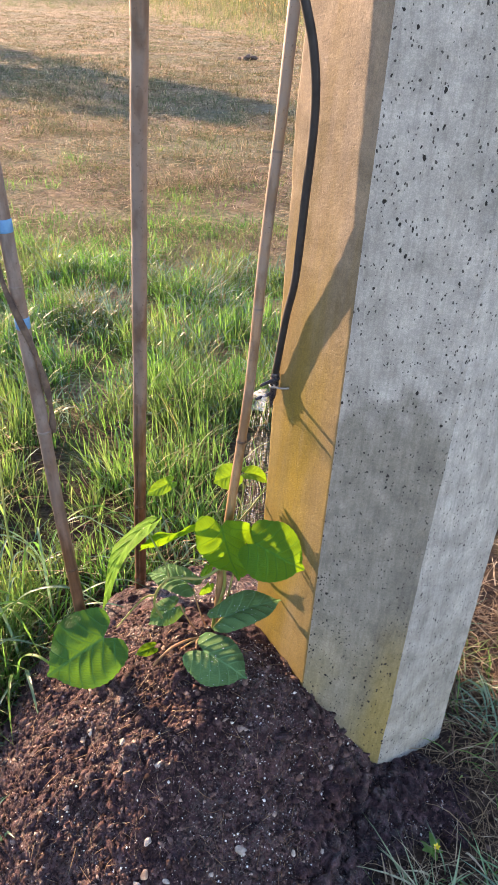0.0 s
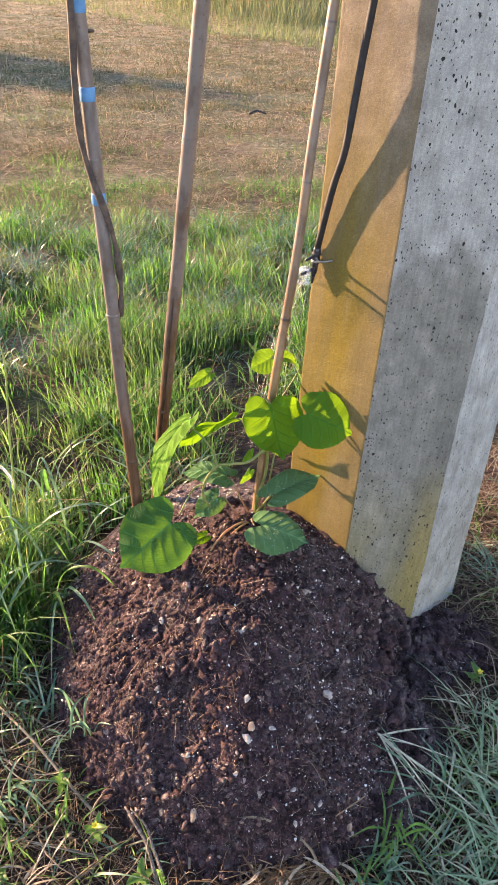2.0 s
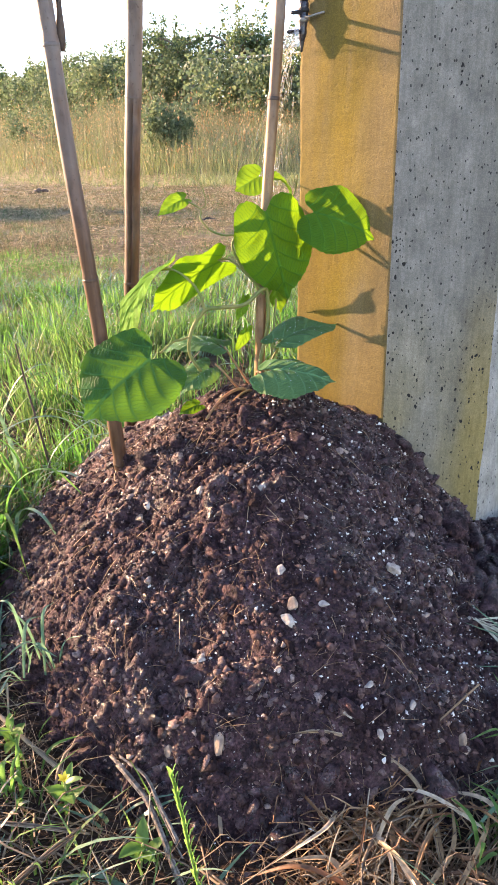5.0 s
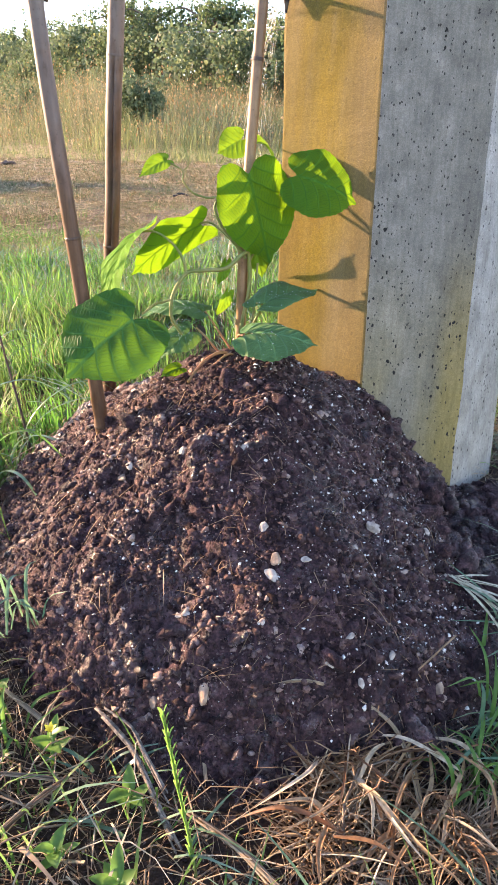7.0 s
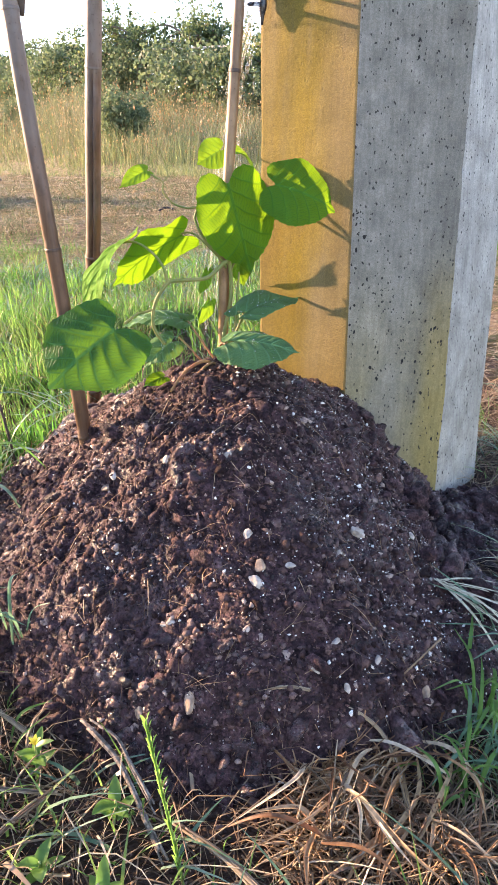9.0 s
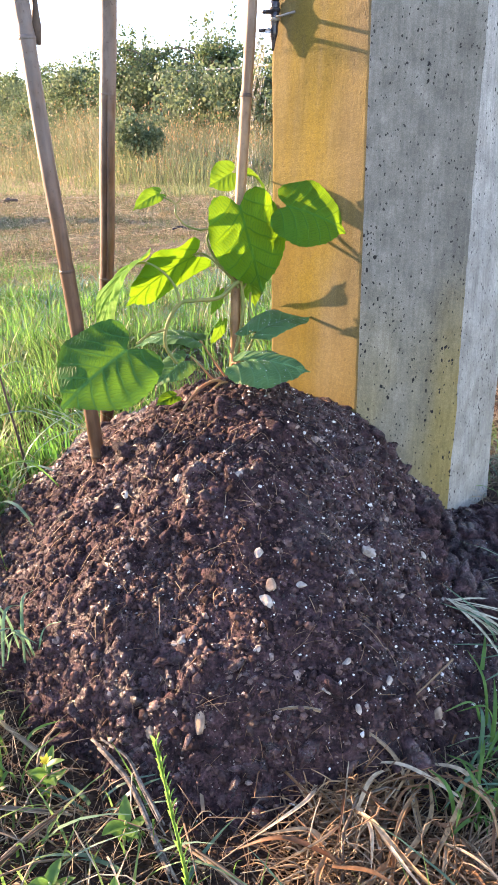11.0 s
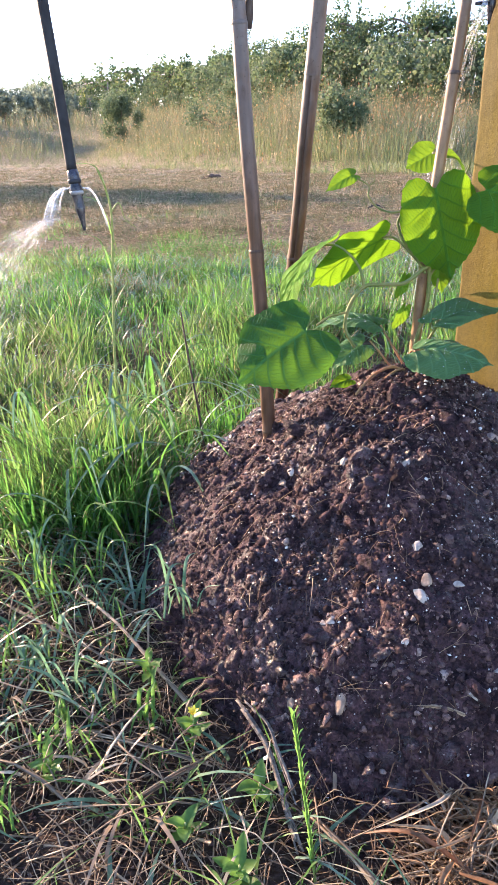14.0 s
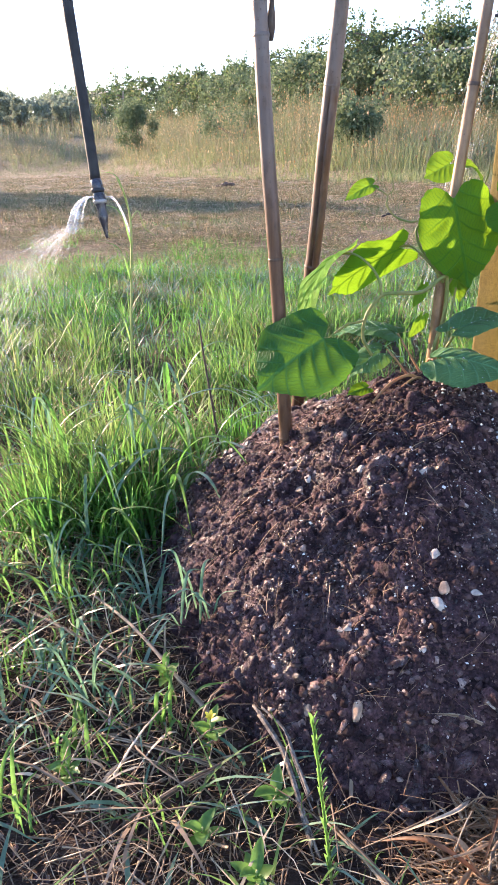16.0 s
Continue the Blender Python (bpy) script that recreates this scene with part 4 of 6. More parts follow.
    stalk("leaf_stalk", [(-0.081, 0.750, 0.357), (-0.085, 0.755, 0.375), (-0.094, 0.765, 0.389), (-0.108, 0.785, 0.398), (-0.124, 0.812, 0.394)], 0.0021, 0.0014, STEM)
    stalk("leaf_stalk", [(-0.010, 0.762, 0.374), (-0.024, 0.776, 0.390), (-0.038, 0.797, 0.403), (-0.054, 0.812, 0.400)], 0.0018, 0.0013, STEM)
    stalk("shoot", [(-0.008, 0.758, 0.368), (-0.022, 0.762, 0.389), (-0.034, 0.766, 0.404), (-0.041, 0.772, 0.423), (-0.036, 0.778, 0.434), (-0.046, 0.788, 0.433), (-0.060, 0.798, 0.438), (-0.069, 0.805, 0.450), (-0.068, 0.810, 0.460), (-0.080, 0.818, 0.468)], 0.0020, 0.0011, STEM)
    stalk("tendril", [(-0.068, 0.810, 0.460), (-0.061, 0.812, 0.466), (-0.062, 0.818, 0.480), (-0.067, 0.82, 0.494), (-0.064, 0.82, 0.505)], 0.0010, 0.0005, STEM)
    stalk("leaf_stalk", [(-0.034, 0.770, 0.430), (-0.032, 0.774, 0.452), (-0.018, 0.772, 0.466), (-0.006, 0.752, 0.460)], 0.0018, 0.0013, STEM)
    stalk("leaf_stalk", [(-0.002, 0.765, 0.36), (0.02, 0.768, 0.40), (0.025, 0.750, 0.43), (0.026, 0.722, 0.455)], 0.0018, 0.0013, STEM)
    stalk("leaf_stalk", [(0.004, 0.77, 0.38), (0.012, 0.79, 0.43), (0.020, 0.815, 0.475), (0.014, 0.822, 0.484)], 0.0016, 0.0011, STEM)
    stalk("shoot", [(0.012, 0.79, 0.43), (0.036, 0.806, 0.455), (0.050, 0.815, 0.476), (0.054, 0.82, 0.492)], 0.0016, 0.0010, STEM)
    stalk("leaf_stalk", [(-0.018, 0.742, 0.262), (-0.006, 0.728, 0.30), (0.0, 0.718, 0.322), (-0.010, 0.710, 0.328)], 0.0020, 0.0014, STEM)
    stalk("leaf_stalk", [(-0.020, 0.738, 0.245), (-0.030, 0.715, 0.275), (-0.038, 0.69, 0.298), (-0.038, 0.672, 0.304)], 0.0020, 0.0014, STEM_RED)
    stalk("leaf_stalk", [(-0.022, 0.738, 0.25), (-0.035, 0.752, 0.272), (-0.045, 0.77, 0.29), (-0.05, 0.785, 0.30)], 0.0018, 0.0013, STEM_RED)
    stalk("leaf_stalk", [(-0.022, 0.735, 0.25), (-0.045, 0.74, 0.262), (-0.060, 0.750, 0.28), (-0.068, 0.762, 0.288)], 0.0018, 0.0012, STEM_RED)
    stalk("runner", [(-0.024, 0.735, 0.250), (-0.050, 0.712, 0.272), (-0.073, 0.70, 0.270), (-0.088, 0.69, 0.262), (-0.100, 0.68, 0.253)], 0.0024, 0.0018, STEM_RED)
    stalk("runner", [(-0.022, 0.735, 0.250), (-0.040, 0.715, 0.268), (-0.060, 0.705, 0.262), (-0.07, 0.70, 0.25)], 0.0022, 0.0014, STEM_RED)
    stalk("shoot", [(-0.010, 0.735, 0.235), (-0.006, 0.738, 0.27), (0.0, 0.748, 0.31), (0.010, 0.765, 0.36)], 0.0024, 0.0016, STEM)

    lumps("leaf_drops", np.array(WET), rng.uniform(0.0002, 0.0006, len(WET)), DEW, "drops of water on the wet leaves", "water drops", 1, 0.6, 0.03, octa=True)


build_plant()

# ---- water line and sprinklers ----


def hose(name, points, radius, label, group):
    p = spline(points, 60)
    root = thing(name, tuple(p[0]), label, "sprinkler", group)
    v, f = pipe(p, radius, 12)
    solid("hose", v, f, BLACK, root)
    return root


def nozzle(root, top, low):
    """Taped end of the hose with its cap and spike."""
    a, b = np.array(top), np.array(low)
    p = a + (b - a) * np.linspace(0, 1, 14)[:, None]
    r = 0.0039 * np.array([1.0, 1.35, 1.4, 1.2, 1.5, 1.5, 1.25, 1.1, 1.2, 1.1, 0.8, 0.6, 0.45, 0.3])
    v, f = pipe(p, r, 12)
    body = solid("nozzle", v, f, BLACK_TAPE, root, "black nozzle")
    for k in (0.2, 0.38):
        q = a + (b - a) * k
        ring = [q + np.array((0, 0, z)) for z in (-0.0022, 0, 0.0022)]
        v, f = pipe(ring, [0.0054, 0.0064, 0.0054], 12)
        solid("clamp", v, f, WIRE if k > 0.3 else BLACK, body)


def spray(name, at, way, spread, reach, count, drop, label):
    """Flying water: short streaks along falling paths."""
    w = np.array(way, dtype=float)
    w /= np.linalg.norm(w)
    v = w + rng.normal(0, spread, (count, 3)) * np.array((1, 1, 0.7))
    t0 = rng.uniform(0.03, 1.0, count)
    ln = rng.uniform(0.02, 0.075, count)

    def place(t):
        p = np.array(at) + v * (reach * t)[:, None]
        p[:, 2] -= drop * t ** 2
        return p
    a, b = place(t0), place(t0 + ln)
    return strands(name, a, b, np.zeros(count), rng.uniform(0.0002, 0.0006, count), SPRAY, label, "water spray", 1)


def water_film(root, at, left, right, fall, depth=0.6, arc=(0.0, 360.0)):
    """The thin bell of water that leaves the nozzle, wider on one side, with brighter threads along it."""
    nu, nv = 16, 44
    full = arc[1] - arc[0] >= 360

    def place(t, a):
        side = math.cos(a)
        r = (left if side < 0 else right) * (1 + 0.06 * noise.noise((math.cos(a) * 3, math.sin(a) * 3, left * 90)))
        u = r * (0.10 + 0.90 * t ** 0.8)
        return (at[0] + u * side, at[1] + u * depth * math.sin(a), at[2] + 0.1 * fall * t - 1.1 * fall * t ** 2.4 + 0.0012 * noise.noise((t * 6, a * 3, left * 70)))

    verts, faces = [], []
    for i in range(nu):
        for k in range(nv):
            verts.append(place(i / (nu - 1), radians(arc[0] + (arc[1] - arc[0]) * k / (nv if full else nv - 1))))
    for i in range(nu - 1):
        for k in range(nv if full else nv - 1):
            k2 = (k + 1) % nv
            faces.append((i * nv + k, i * nv + k2, (i + 1) * nv + k2, (i + 1) * nv + k))
    sheet = solid("water_sheet", verts, faces, FILM, root, "clear bell-shaped sheet of water")
    for k in range(6):
        a = radians(arc[0] + (arc[1] - arc[0]) * rng.uniform())
        t0, t1 = rng.uniform(0, 0.3), rng.uniform(0.75, 1.0)
        v, f = pipe([place(t, a) for t in np.linspace(t0, t1, 9)], [q * rng.uniform(0.6, 1.3) for q in (0.0002, 0.0004, 0.0005, 0.0006, 0.0006, 0.0006, 0.0005, 0.0004, 0.0002)], 5)
        solid("water_thread", v, f, SPRAY, sheet)
    return sheet


def build_sprinklers():
    g = "sprinklers on the water line"
    a = hose("drop_sprinkler", [(-0.377, 0.634, 0.500), (-0.381, 0.640, 0.56), (-0.388, 0.648, 0.66), (-0.392, 0.655, 0.78), (-0.385, 0.67, 1.0), (-0.37, 0.70, 1.4), (-0.36, 0.72, 2.002)], 0.0047, "black drop hose with a running sprinkler nozzle", g)
    nozzle(a, (-0.377, 0.634, 0.502), (-0.370, 0.622, 0.450))
    water_film(a, (-0.3745, 0.629, 0.486), 0.034, 0.027, 0.030, 0.6, (128.0, 232.0))
    water_film(a, (-0.3745, 0.629, 0.486), 0.034, 0.026, 0.036, 0.6, (-16.0, 16.0))
    spray("water_spray", (-0.400, 0.624, 0.462), (-0.75, -0.03, -0.50), 0.27, 0.16, 2000, 0.05, "fine water spray flying off the hanging sprinkler")
    b = hose("drop_sprinkler", [(0.053, 0.806, 0.667), (0.0605, 0.797, 0.747), (0.067, 0.787, 0.800), (0.0705, 0.781, 0.893), (0.072, 0.773, 0.970), (0.0665, 0.768, 1.019), (0.0535, 0.766, 1.064), (0.017, 0.775, 1.17), (-0.02, 0.78, 1.5), (-0.04, 0.77, 2.002)], 0.0044, "black drop hose tied to the pole with a running nozzle", g)
    nozzle(b, (0.0535, 0.8065, 0.670), (0.0495, 0.801, 0.620))
    water_film(b, (0.046, 0.802, 0.642), 0.028, 0.012, 0.018, 0.6, (100.0, 260.0))
    spray("water_spray", (0.044, 0.792, 0.634), (-0.05, 0.95, 0.0), 0.12, 0.16, 480, 0.40, "fine water spray falling beside the pole")
    for z, ln in ((0.658, 0.018), (0.640, 0.024)):
        q = spline([(0.050, 0.803, z), (0.050 - 0.84 * ln, 0.803 - 0.54 * ln, z - 0.002)], 6)
        v, f = pipe(q, [0.0026, 0.0024, 0.0022, 0.002, 0.002, 0.0016], 8)
        solid("spray_arm", v, f, BLACK_TAPE, b)
    tie = spline([(0.050, 0.803, 0.655), (0.054, 0.796, 0.653), (0.062, 0.790, 0.655), (0.070, 0.788, 0.657)], 14)
    v, f = pipe(tie, 0.0012, 6)
    solid("wire_tie", v, f, WIRE, b)
    line = spline([(-6.0, 0.2, 2.02), (-3.0, 0.48, 2.005), (-0.36, 0.72, 2.0), (-0.04, 0.77, 2.0), (0.16, 0.80, 2.01)], 60)
    v, f = pipe(line, 0.008, 10)
    ob = solid("water_line", v, f, BLACK, base=(0.16, 0.80, 2.01))
    tagged(ob, "black overhead water pipe fixed to the pole", "water pipe")


build_sprinklers()

# ---- stones on the mound ----


def stone(x, y, size, material, label, seed, squash=0.6, turn=0.0):
    bm = bmesh.new()
    bmesh.ops.create_icosphere(bm, subdivisions=3, radius=1)
    turns = random.Random(seed)
    cuts = [Vector((turns.gauss(0, 1), turns.gauss(0, 1), turns.gauss(0, 1))).normalized() for _ in range(9)]
    for v in bm.verts:
        d = v.co.normalized()
        k = 1 + 0.2 * noise.noise(d * 1.4 + Vector((seed * 3.1, 0, 0))) + 0.08 * noise.noise(d * 4 + Vector((0, seed, 0)))
        for c in cuts:
            over = d.dot(c) * k - 0.62
            if over > 0:
                d = d - c * over * 0.9
        v.co = Vector((d.x * 1.25, d.y * 0.8, d.z * squash)) * k * size
    bm.transform(Matrix.Rotation(turn, 4, "Z"))
    me = bpy.data.meshes.new("stone")
    bm.to_mesh(me)
    bm.free()
    me.materials.append(material)
    ob = new("stone", me)
    gx = (mound_height(x + 0.01, y, False) - mound_height(x - 0.01, y, False)) / 0.02
    gy = (mound_height(x, y + 0.01, False) - mound_height(x, y - 0.01, False)) / 0.02
    ob.rotation_mode = "QUATERNION"
    ob.rotation_quaternion = Vector((0, 0, 1)).rotation_difference(Vector((-gx, -gy, 1)).normalized())
    ob.location = (x, y, mound_height(x, y) + size * squash * 0.3)
    return tagged(ob, label, "stone", "stones on the mound")


def build_stones():
    for i, (x, y, s, m, lab) in enumerate([
        (0.033, 0.471, 0.0090, STONE, "pale flat stone on the soil mound"),
        (-0.085, 0.466, 0.0058, STONE, "small pale stone on the soil mound"),
        (-0.085, 0.435, 0.0066, STONE_BROWN, "tan stone chip on the soil mound"),
        (-0.093, 0.424, 0.0066, STONE, "pale stone chip on the soil mound"),
        (-0.058, 0.428, 0.0042, STONE, "small pale stone on the soil mound"),
        (-0.044, 0.363, 0.0040, STONE, "small pale stone on the soil mound"),
        (-0.011, 0.348, 0.0042, STONE, "small pale stone on the soil mound"),
        (-0.047, 0.332, 0.0040, STONE, "small pale stone low on the mound"),
        (-0.068, 0.349, 0.0042, STONE, "small pale stone low on the mound"),
        (0.165, 0.474, 0.0060, STONE, "small pale stone on the soil mound"),
        (0.096, 0.436, 0.0040, STONE, "small pale stone on the soil mound"),
        (0.110, 0.425, 0.0042, STONE_BROWN, "tan stone chip on the soil mound"),
        (0.099, 0.480, 0.0048, STONE, "small pale stone on the soil mound"),
        (0.141, 0.497, 0.0044, STONE, "small pale stone on the soil mound"),
        (-0.005, 0.440, 0.0042, STONE, "small pale stone on the soil mound"),
        (-0.169, 0.369, 0.0070, STONE_BROWN, "brown-and-white stone at the mound's foot"),
        (-0.207, 0.387, 0.0058, STONE_BROWN, "small tan stone at the mound's foot"),
        (-0.174, 0.432, 0.0032, STONE, "small pale stone on the soil mound"),
        (-0.168, 0.428, 0.0034, STONE, "small pale stone on the soil mound"),
        (-0.112, 0.390, 0.0034, STONE, "small pale stone on the soil mound"),
        (-0.182, 0.608, 0.0056, STONE, "small grey stone in the sunlit soil"),
        (-0.191, 0.601, 0.0058, STONE_BROWN, "tan stone in the sunlit soil"),
        (-0.130, 0.581, 0.0064, STONE, "grey stone in the sunlit soil"),
        (-0.079, 0.541, 0.0058, STONE, "small pale stone on the soil mound"),
        (0.024, 0.324, 0.0060, STONE_BROWN, "brown stone low on the mound"),
    ]):
        stone(x, y, s, m, lab, i + 1, 0.55, 0.7 * i)


build_stones()


def scatter_mound():
    def spots(n, rmax, keep=None):
        out = []
        while len(out) < n:
            r, a = rmax * math.sqrt(rng.uniform()), rng.uniform(0, 6.283)
            x, y = -0.045 + r * math.cos(a), 0.665 + r * math.sin(a)
            if y > (0.74 if x > -0.10 else 0.84) or mound_raw(x, y) < GZ - 0.01 or (keep and rng.uniform() > keep(x, y)):
                continue
            out.append((x, y, mound_height(x, y)))
        return np.array(out)

    s = spots(26000, 0.46)
    lumps("fine_soil_crumbs", s, np.clip(rng.lognormal(-6.9, 0.35, len(s)), 0.0005, 0.0020), CRUMB, "fine loose crumbs of dark soil", "soil", 1, 0.7, 0.3, 0.9, True)
    s = spots(15000, 0.46)
    size = np.clip(rng.lognormal(-6.25, 0.45, len(s)), 0.0010, 0.0055)
    s[:, 2] -= size * 0.2
    lumps("soil_crumbs", s, size, CRUMB, "loose crumbs of dark soil", "soil", 1, 0.75, 0.30, 0.9)
    s = spots(950, 0.48, lambda x, y: 1.0 if x > 0.10 and y < 0.68 else (0.9 if mound_raw(x, y) < GZ + 0.07 else 0.16))
    size = np.clip(rng.lognormal(-5.2, 0.36, len(s)), 0.003, 0.0095)
    s[:, 2] -= size * 0.5
    lumps("soil_clods", s, size, CLOD, "larger broken clods of dark soil", "soil", 3, 0.75, 0.085, 0.6)
    s = spots(150, 0.48, lambda x, y: 1.0 if x > 0.13 and y < 0.66 and mound_raw(x, y) < GZ + 0.09 else 0.0)
    size = np.clip(rng.lognormal(-4.75, 0.25, len(s)), 0.006, 0.013)
    lumps("apron_clods", s, size, CLOD, "rounded clods of dark soil rolled to the mound's foot", "soil", 3, 0.8, 0.085, 0.6)
    s = spots(5200, 0.42, lambda x, y: 0.14 + 0.86 / (1 + math.exp(-(x - 0.0) * 28)))
    lumps("perlite_grains", s + np.array((0, 0, 0.0006)), np.clip(rng.lognormal(-7.55, 0.6, len(s)), 0.0003, 0.0024), PERLITE, "white perlite grains in the potting soil", "soil grains", 1, 0.9, 0.2, 0.8, True)
    # fibres and bits of straw in the soil
    s = spots(1100, 0.44)
    a = rng.uniform(0, 6.283, len(s))
    ln = rng.uniform(0.006, 0.03, len(s))
    e = s.copy()
    e[:, 0] += ln * np.cos(a)
    e[:, 1] += ln * np.sin(a)
    e[:, 2] = [mound_height(p[0], p[1]) + 0.001 for p in e]
    strands("soil_fibres", s + np.array((0, 0, 0.001)), e, rng.uniform(0, 0.003, len(s)), rng.uniform(0.0004, 0.0010, len(s)), THATCH, "thin root fibres and straw bits on the soil", "straw")


scatter_mound()

# ---- grass and litter ----


def pole_clear(x, y):
    c = pole_centre(0.1)
    return math.hypot(x - c.x, y - c.y) > 0.17


def field(n, x0, x1, y0, y1, density):
    """n random points of the ground, kept by density(x, y)."""
    out = []
    while len(out) < n:
        x, y = rng.uniform(x0, x1), rng.uniform(y0, y1)
        if rng.uniform() < density(x, y):
            out.append((x, y, ground_height(x, y) - 0.004))
    return np.array(out)


def off_mound(x, y, gap=0.0):
    return mound_raw(x, y) < GZ - gap and pole_clear(x, y)


def patch(x, y, f=1.0, seed=0.0):
    return 0.5 + 0.5 * noise.noise((x * f, y * f, seed))


def clumps(count, per, x0, x1, y0, y1, density, spread):
    """Roots gathered in tufts: points, the way each blade leans out of its tuft, and the tuft's vigour."""
    c = field(count, x0, x1, y0, y1, density)
    k = np.repeat(np.arange(count), per)
    vig = rng.uniform(0.55, 1.15, count)[k]
    off = rng.normal(0, 1, (len(k), 2)) * spread * vig[:, None]
    p = c[k].copy()
    p[:, :2] += off
    head = np.arctan2(off[:, 1], off[:, 0]) + rng.normal(0, 0.7, len(k))
    return p, head, vig


def build_grass():
    # wet grass behind and beside the mound
    def tall(x, y):
        if not off_mound(x, y, 0.012) or y < (0.66 if x > -0.3 else 0.73 if x > -0.54 else 0.86) or (x > 0.25 and y < 0.9) or x > 0.34 + 0.3 * max(0.0, y - 1.2):
            return 0
        d = 0.02 + 3.4 * patch(x, y, 3.6, 1) ** 5 + (0.9 * patch(x, y, 5.0, 17) if -0.54 < x < -0.36 and y < 0.98 else 0.0)
        return d * min(1, max(0.0, (3.1 + 0.8 * (patch(x, y, 1.5, 8) - 0.5) - y) / 0.4))

    def trim(p, *more):
        ok = np.array([off_mound(x, y, -0.004) for x, y, _ in p])
        return [q[ok] for q in (p, *more)]

    p, head, vig = trim(*clumps(1850, 36, -2.0, 2.0, 0.6, 3.4, tall, 0.030))
    far = np.clip(1.15 - 0.26 * p[:, 1], 0.45, 0.95) * np.clip(0.36 + 0.75 * (p[:, 1] - 0.74), 0.36, 1) * np.array([0.5 + patch(x, y, 3.0, 1) for x, y, _ in p])
    beside = (p[:, 0] < -0.36) & (p[:, 0] > -0.56) & (p[:, 1] < 1.0)
    far[beside] = np.maximum(far[beside], 0.8)
    h = rng.uniform(0.05, 0.23, len(p)) * vig * far
    lean = np.abs(rng.normal(0.35, 0.35, len(p)))
    tips = blades("tall_grass", p, h, rng.uniform(0.0018, 0.0052, len(p)), lean, rng.uniform(0.0, 0.35, len(p)), GRASS, "tufts of tall wet green grass with the sun behind them", heading=head, segs=3)
    p, head, vig = trim(*clumps(820, 14, -1.8, 1.6, 0.6, 3.0, lambda x, y: tall(x, y) * (0.35 if y < 1.7 else 1.0), 0.03))
    tips2 = blades("dewy_grass", p, rng.uniform(0.05, 0.15, len(p)) * vig * np.clip(0.5 + 0.9 * (p[:, 1] - 0.72), 0.5, 1), rng.uniform(0.003, 0.0068, len(p)), rng.uniform(0.4, 1.1, len(p)), rng.uniform(0.3, 0.7, len(p)), GRASS_BLUE, "drooping grass blades grey with dew", heading=head, segs=5)
    p = field(5000, -1.9, 1.9, 0.6, 3.1, tall)
    q = p + np.stack([rng.normal(0, 0.07, len(p)), rng.normal(0, 0.07, len(p)), rng.uniform(0.02, 0.12, len(p))], 1)
    strands("dead_stalks", p, q, rng.uniform(0, 0.03, len(p)), rng.uniform(0.001, 0.0022, len(p)), STRAW, "dead straw stalks among the grass", "straw")
    t = np.concatenate([tips[rng.choice(len(tips), 2600, replace=False)], tips2[rng.choice(len(tips2), 1500, replace=False)]])
    lumps("dew_drops", t, rng.uniform(0.0005, 0.0012, len(t)), DEW, "bright drops of dew and spray on the grass", "water drops", 1, 1.0, 0.03, octa=True)

    # low weeds and litter at the mound's foot, in front and on both sides
    def foot(x, y):
        if not off_mound(x, y, -0.014) or (y > 0.85 and -0.4 < x < 0.3):
            return 0
        return 0.3 + 0.9 * patch(x, y, 7, 12)

    def green(x, y):
        d = foot(x, y) * patch(x, y, 4.5, 31) ** 2 * 2.2
        if x < -0.42:
            d *= 1.5
        if x > 0.06 and y < 0.46:
            d *= 3.5
        return d * (0.3 if -0.17 < x < 0.04 else 1.0)

    p, head, vig = trim(*clumps(430, 10, -0.95, 0.70, 0.02, 0.95, green, 0.024))
    blades("short_grass", p, rng.uniform(0.015, 0.075, len(p)) * vig, rng.uniform(0.0014, 0.0036, len(p)), rng.uniform(0.2, 1.3, len(p)), rng.uniform(0.1, 0.5, len(p)), GRASS_BRIGHT, "short green grass growing through straw litter", heading=head, segs=4)
    p, head, vig = trim(*clumps(170, 7, -0.95, 0.70, 0.02, 0.95, green, 0.018))
    blades("broad_grass", p, rng.uniform(0.03, 0.09, len(p)) * vig, rng.uniform(0.0028, 0.006, len(p)), rng.uniform(0.6, 1.4, len(p)), rng.uniform(0.25, 0.65, len(p)), GRASS_BLUE, "broad wet grass blades at the mound's foot", heading=head, segs=5)
    p, head, vig = trim(*clumps(170, 9, 0.08, 0.62, 0.05, 0.50, lambda x, y: foot(x, y) if x > 0.10 + 0.9 * max(0.0, y - 0.36) else 0.0, 0.022))
    blades("pale_grass", p, rng.uniform(0.04, 0.11, len(p)) * vig, rng.uniform(0.0022, 0.0050, len(p)), rng.uniform(0.7, 1.5, len(p)), rng.uniform(0.3, 0.8, len(p)), GRASS_PALE, "pale bluish grass blades sprawling beside the mound", heading=head, segs=5)
    p = field(9000, -0.8, 0.6, 0.05, 0.75, foot)
    p[:, 2] += 0.004
    lumps("ground_crumbs", p, np.clip(rng.lognormal(-6.4, 0.5, len(p)), 0.0008, 0.005), CRUMB, "crumbs of earth among the straw", "soil", 1, 0.7, 0.3, 0.9, True)
    for name, count, wide, rise, long, stuff_of in (("dead_grass", 16000, (0.0005, 0.0016), 0.012, (0.010, 0.05), THATCH), ("straw_litter", 5200, (0.0007, 0.0022), 0.018, (0.02, 0.09), LITTER), ("straw_top", 800, (0.0014, 0.0036), 0.024, (0.03, 0.11), LITTER)):
        p = field(count, -0.95, 0.75, 0.0, 1.0, foot)
        p[:, 2] += rng.uniform(0.0, rise, len(p))
        a = rng.uniform(0, 6.283, len(p))
        ln = rng.uniform(*long, len(p))
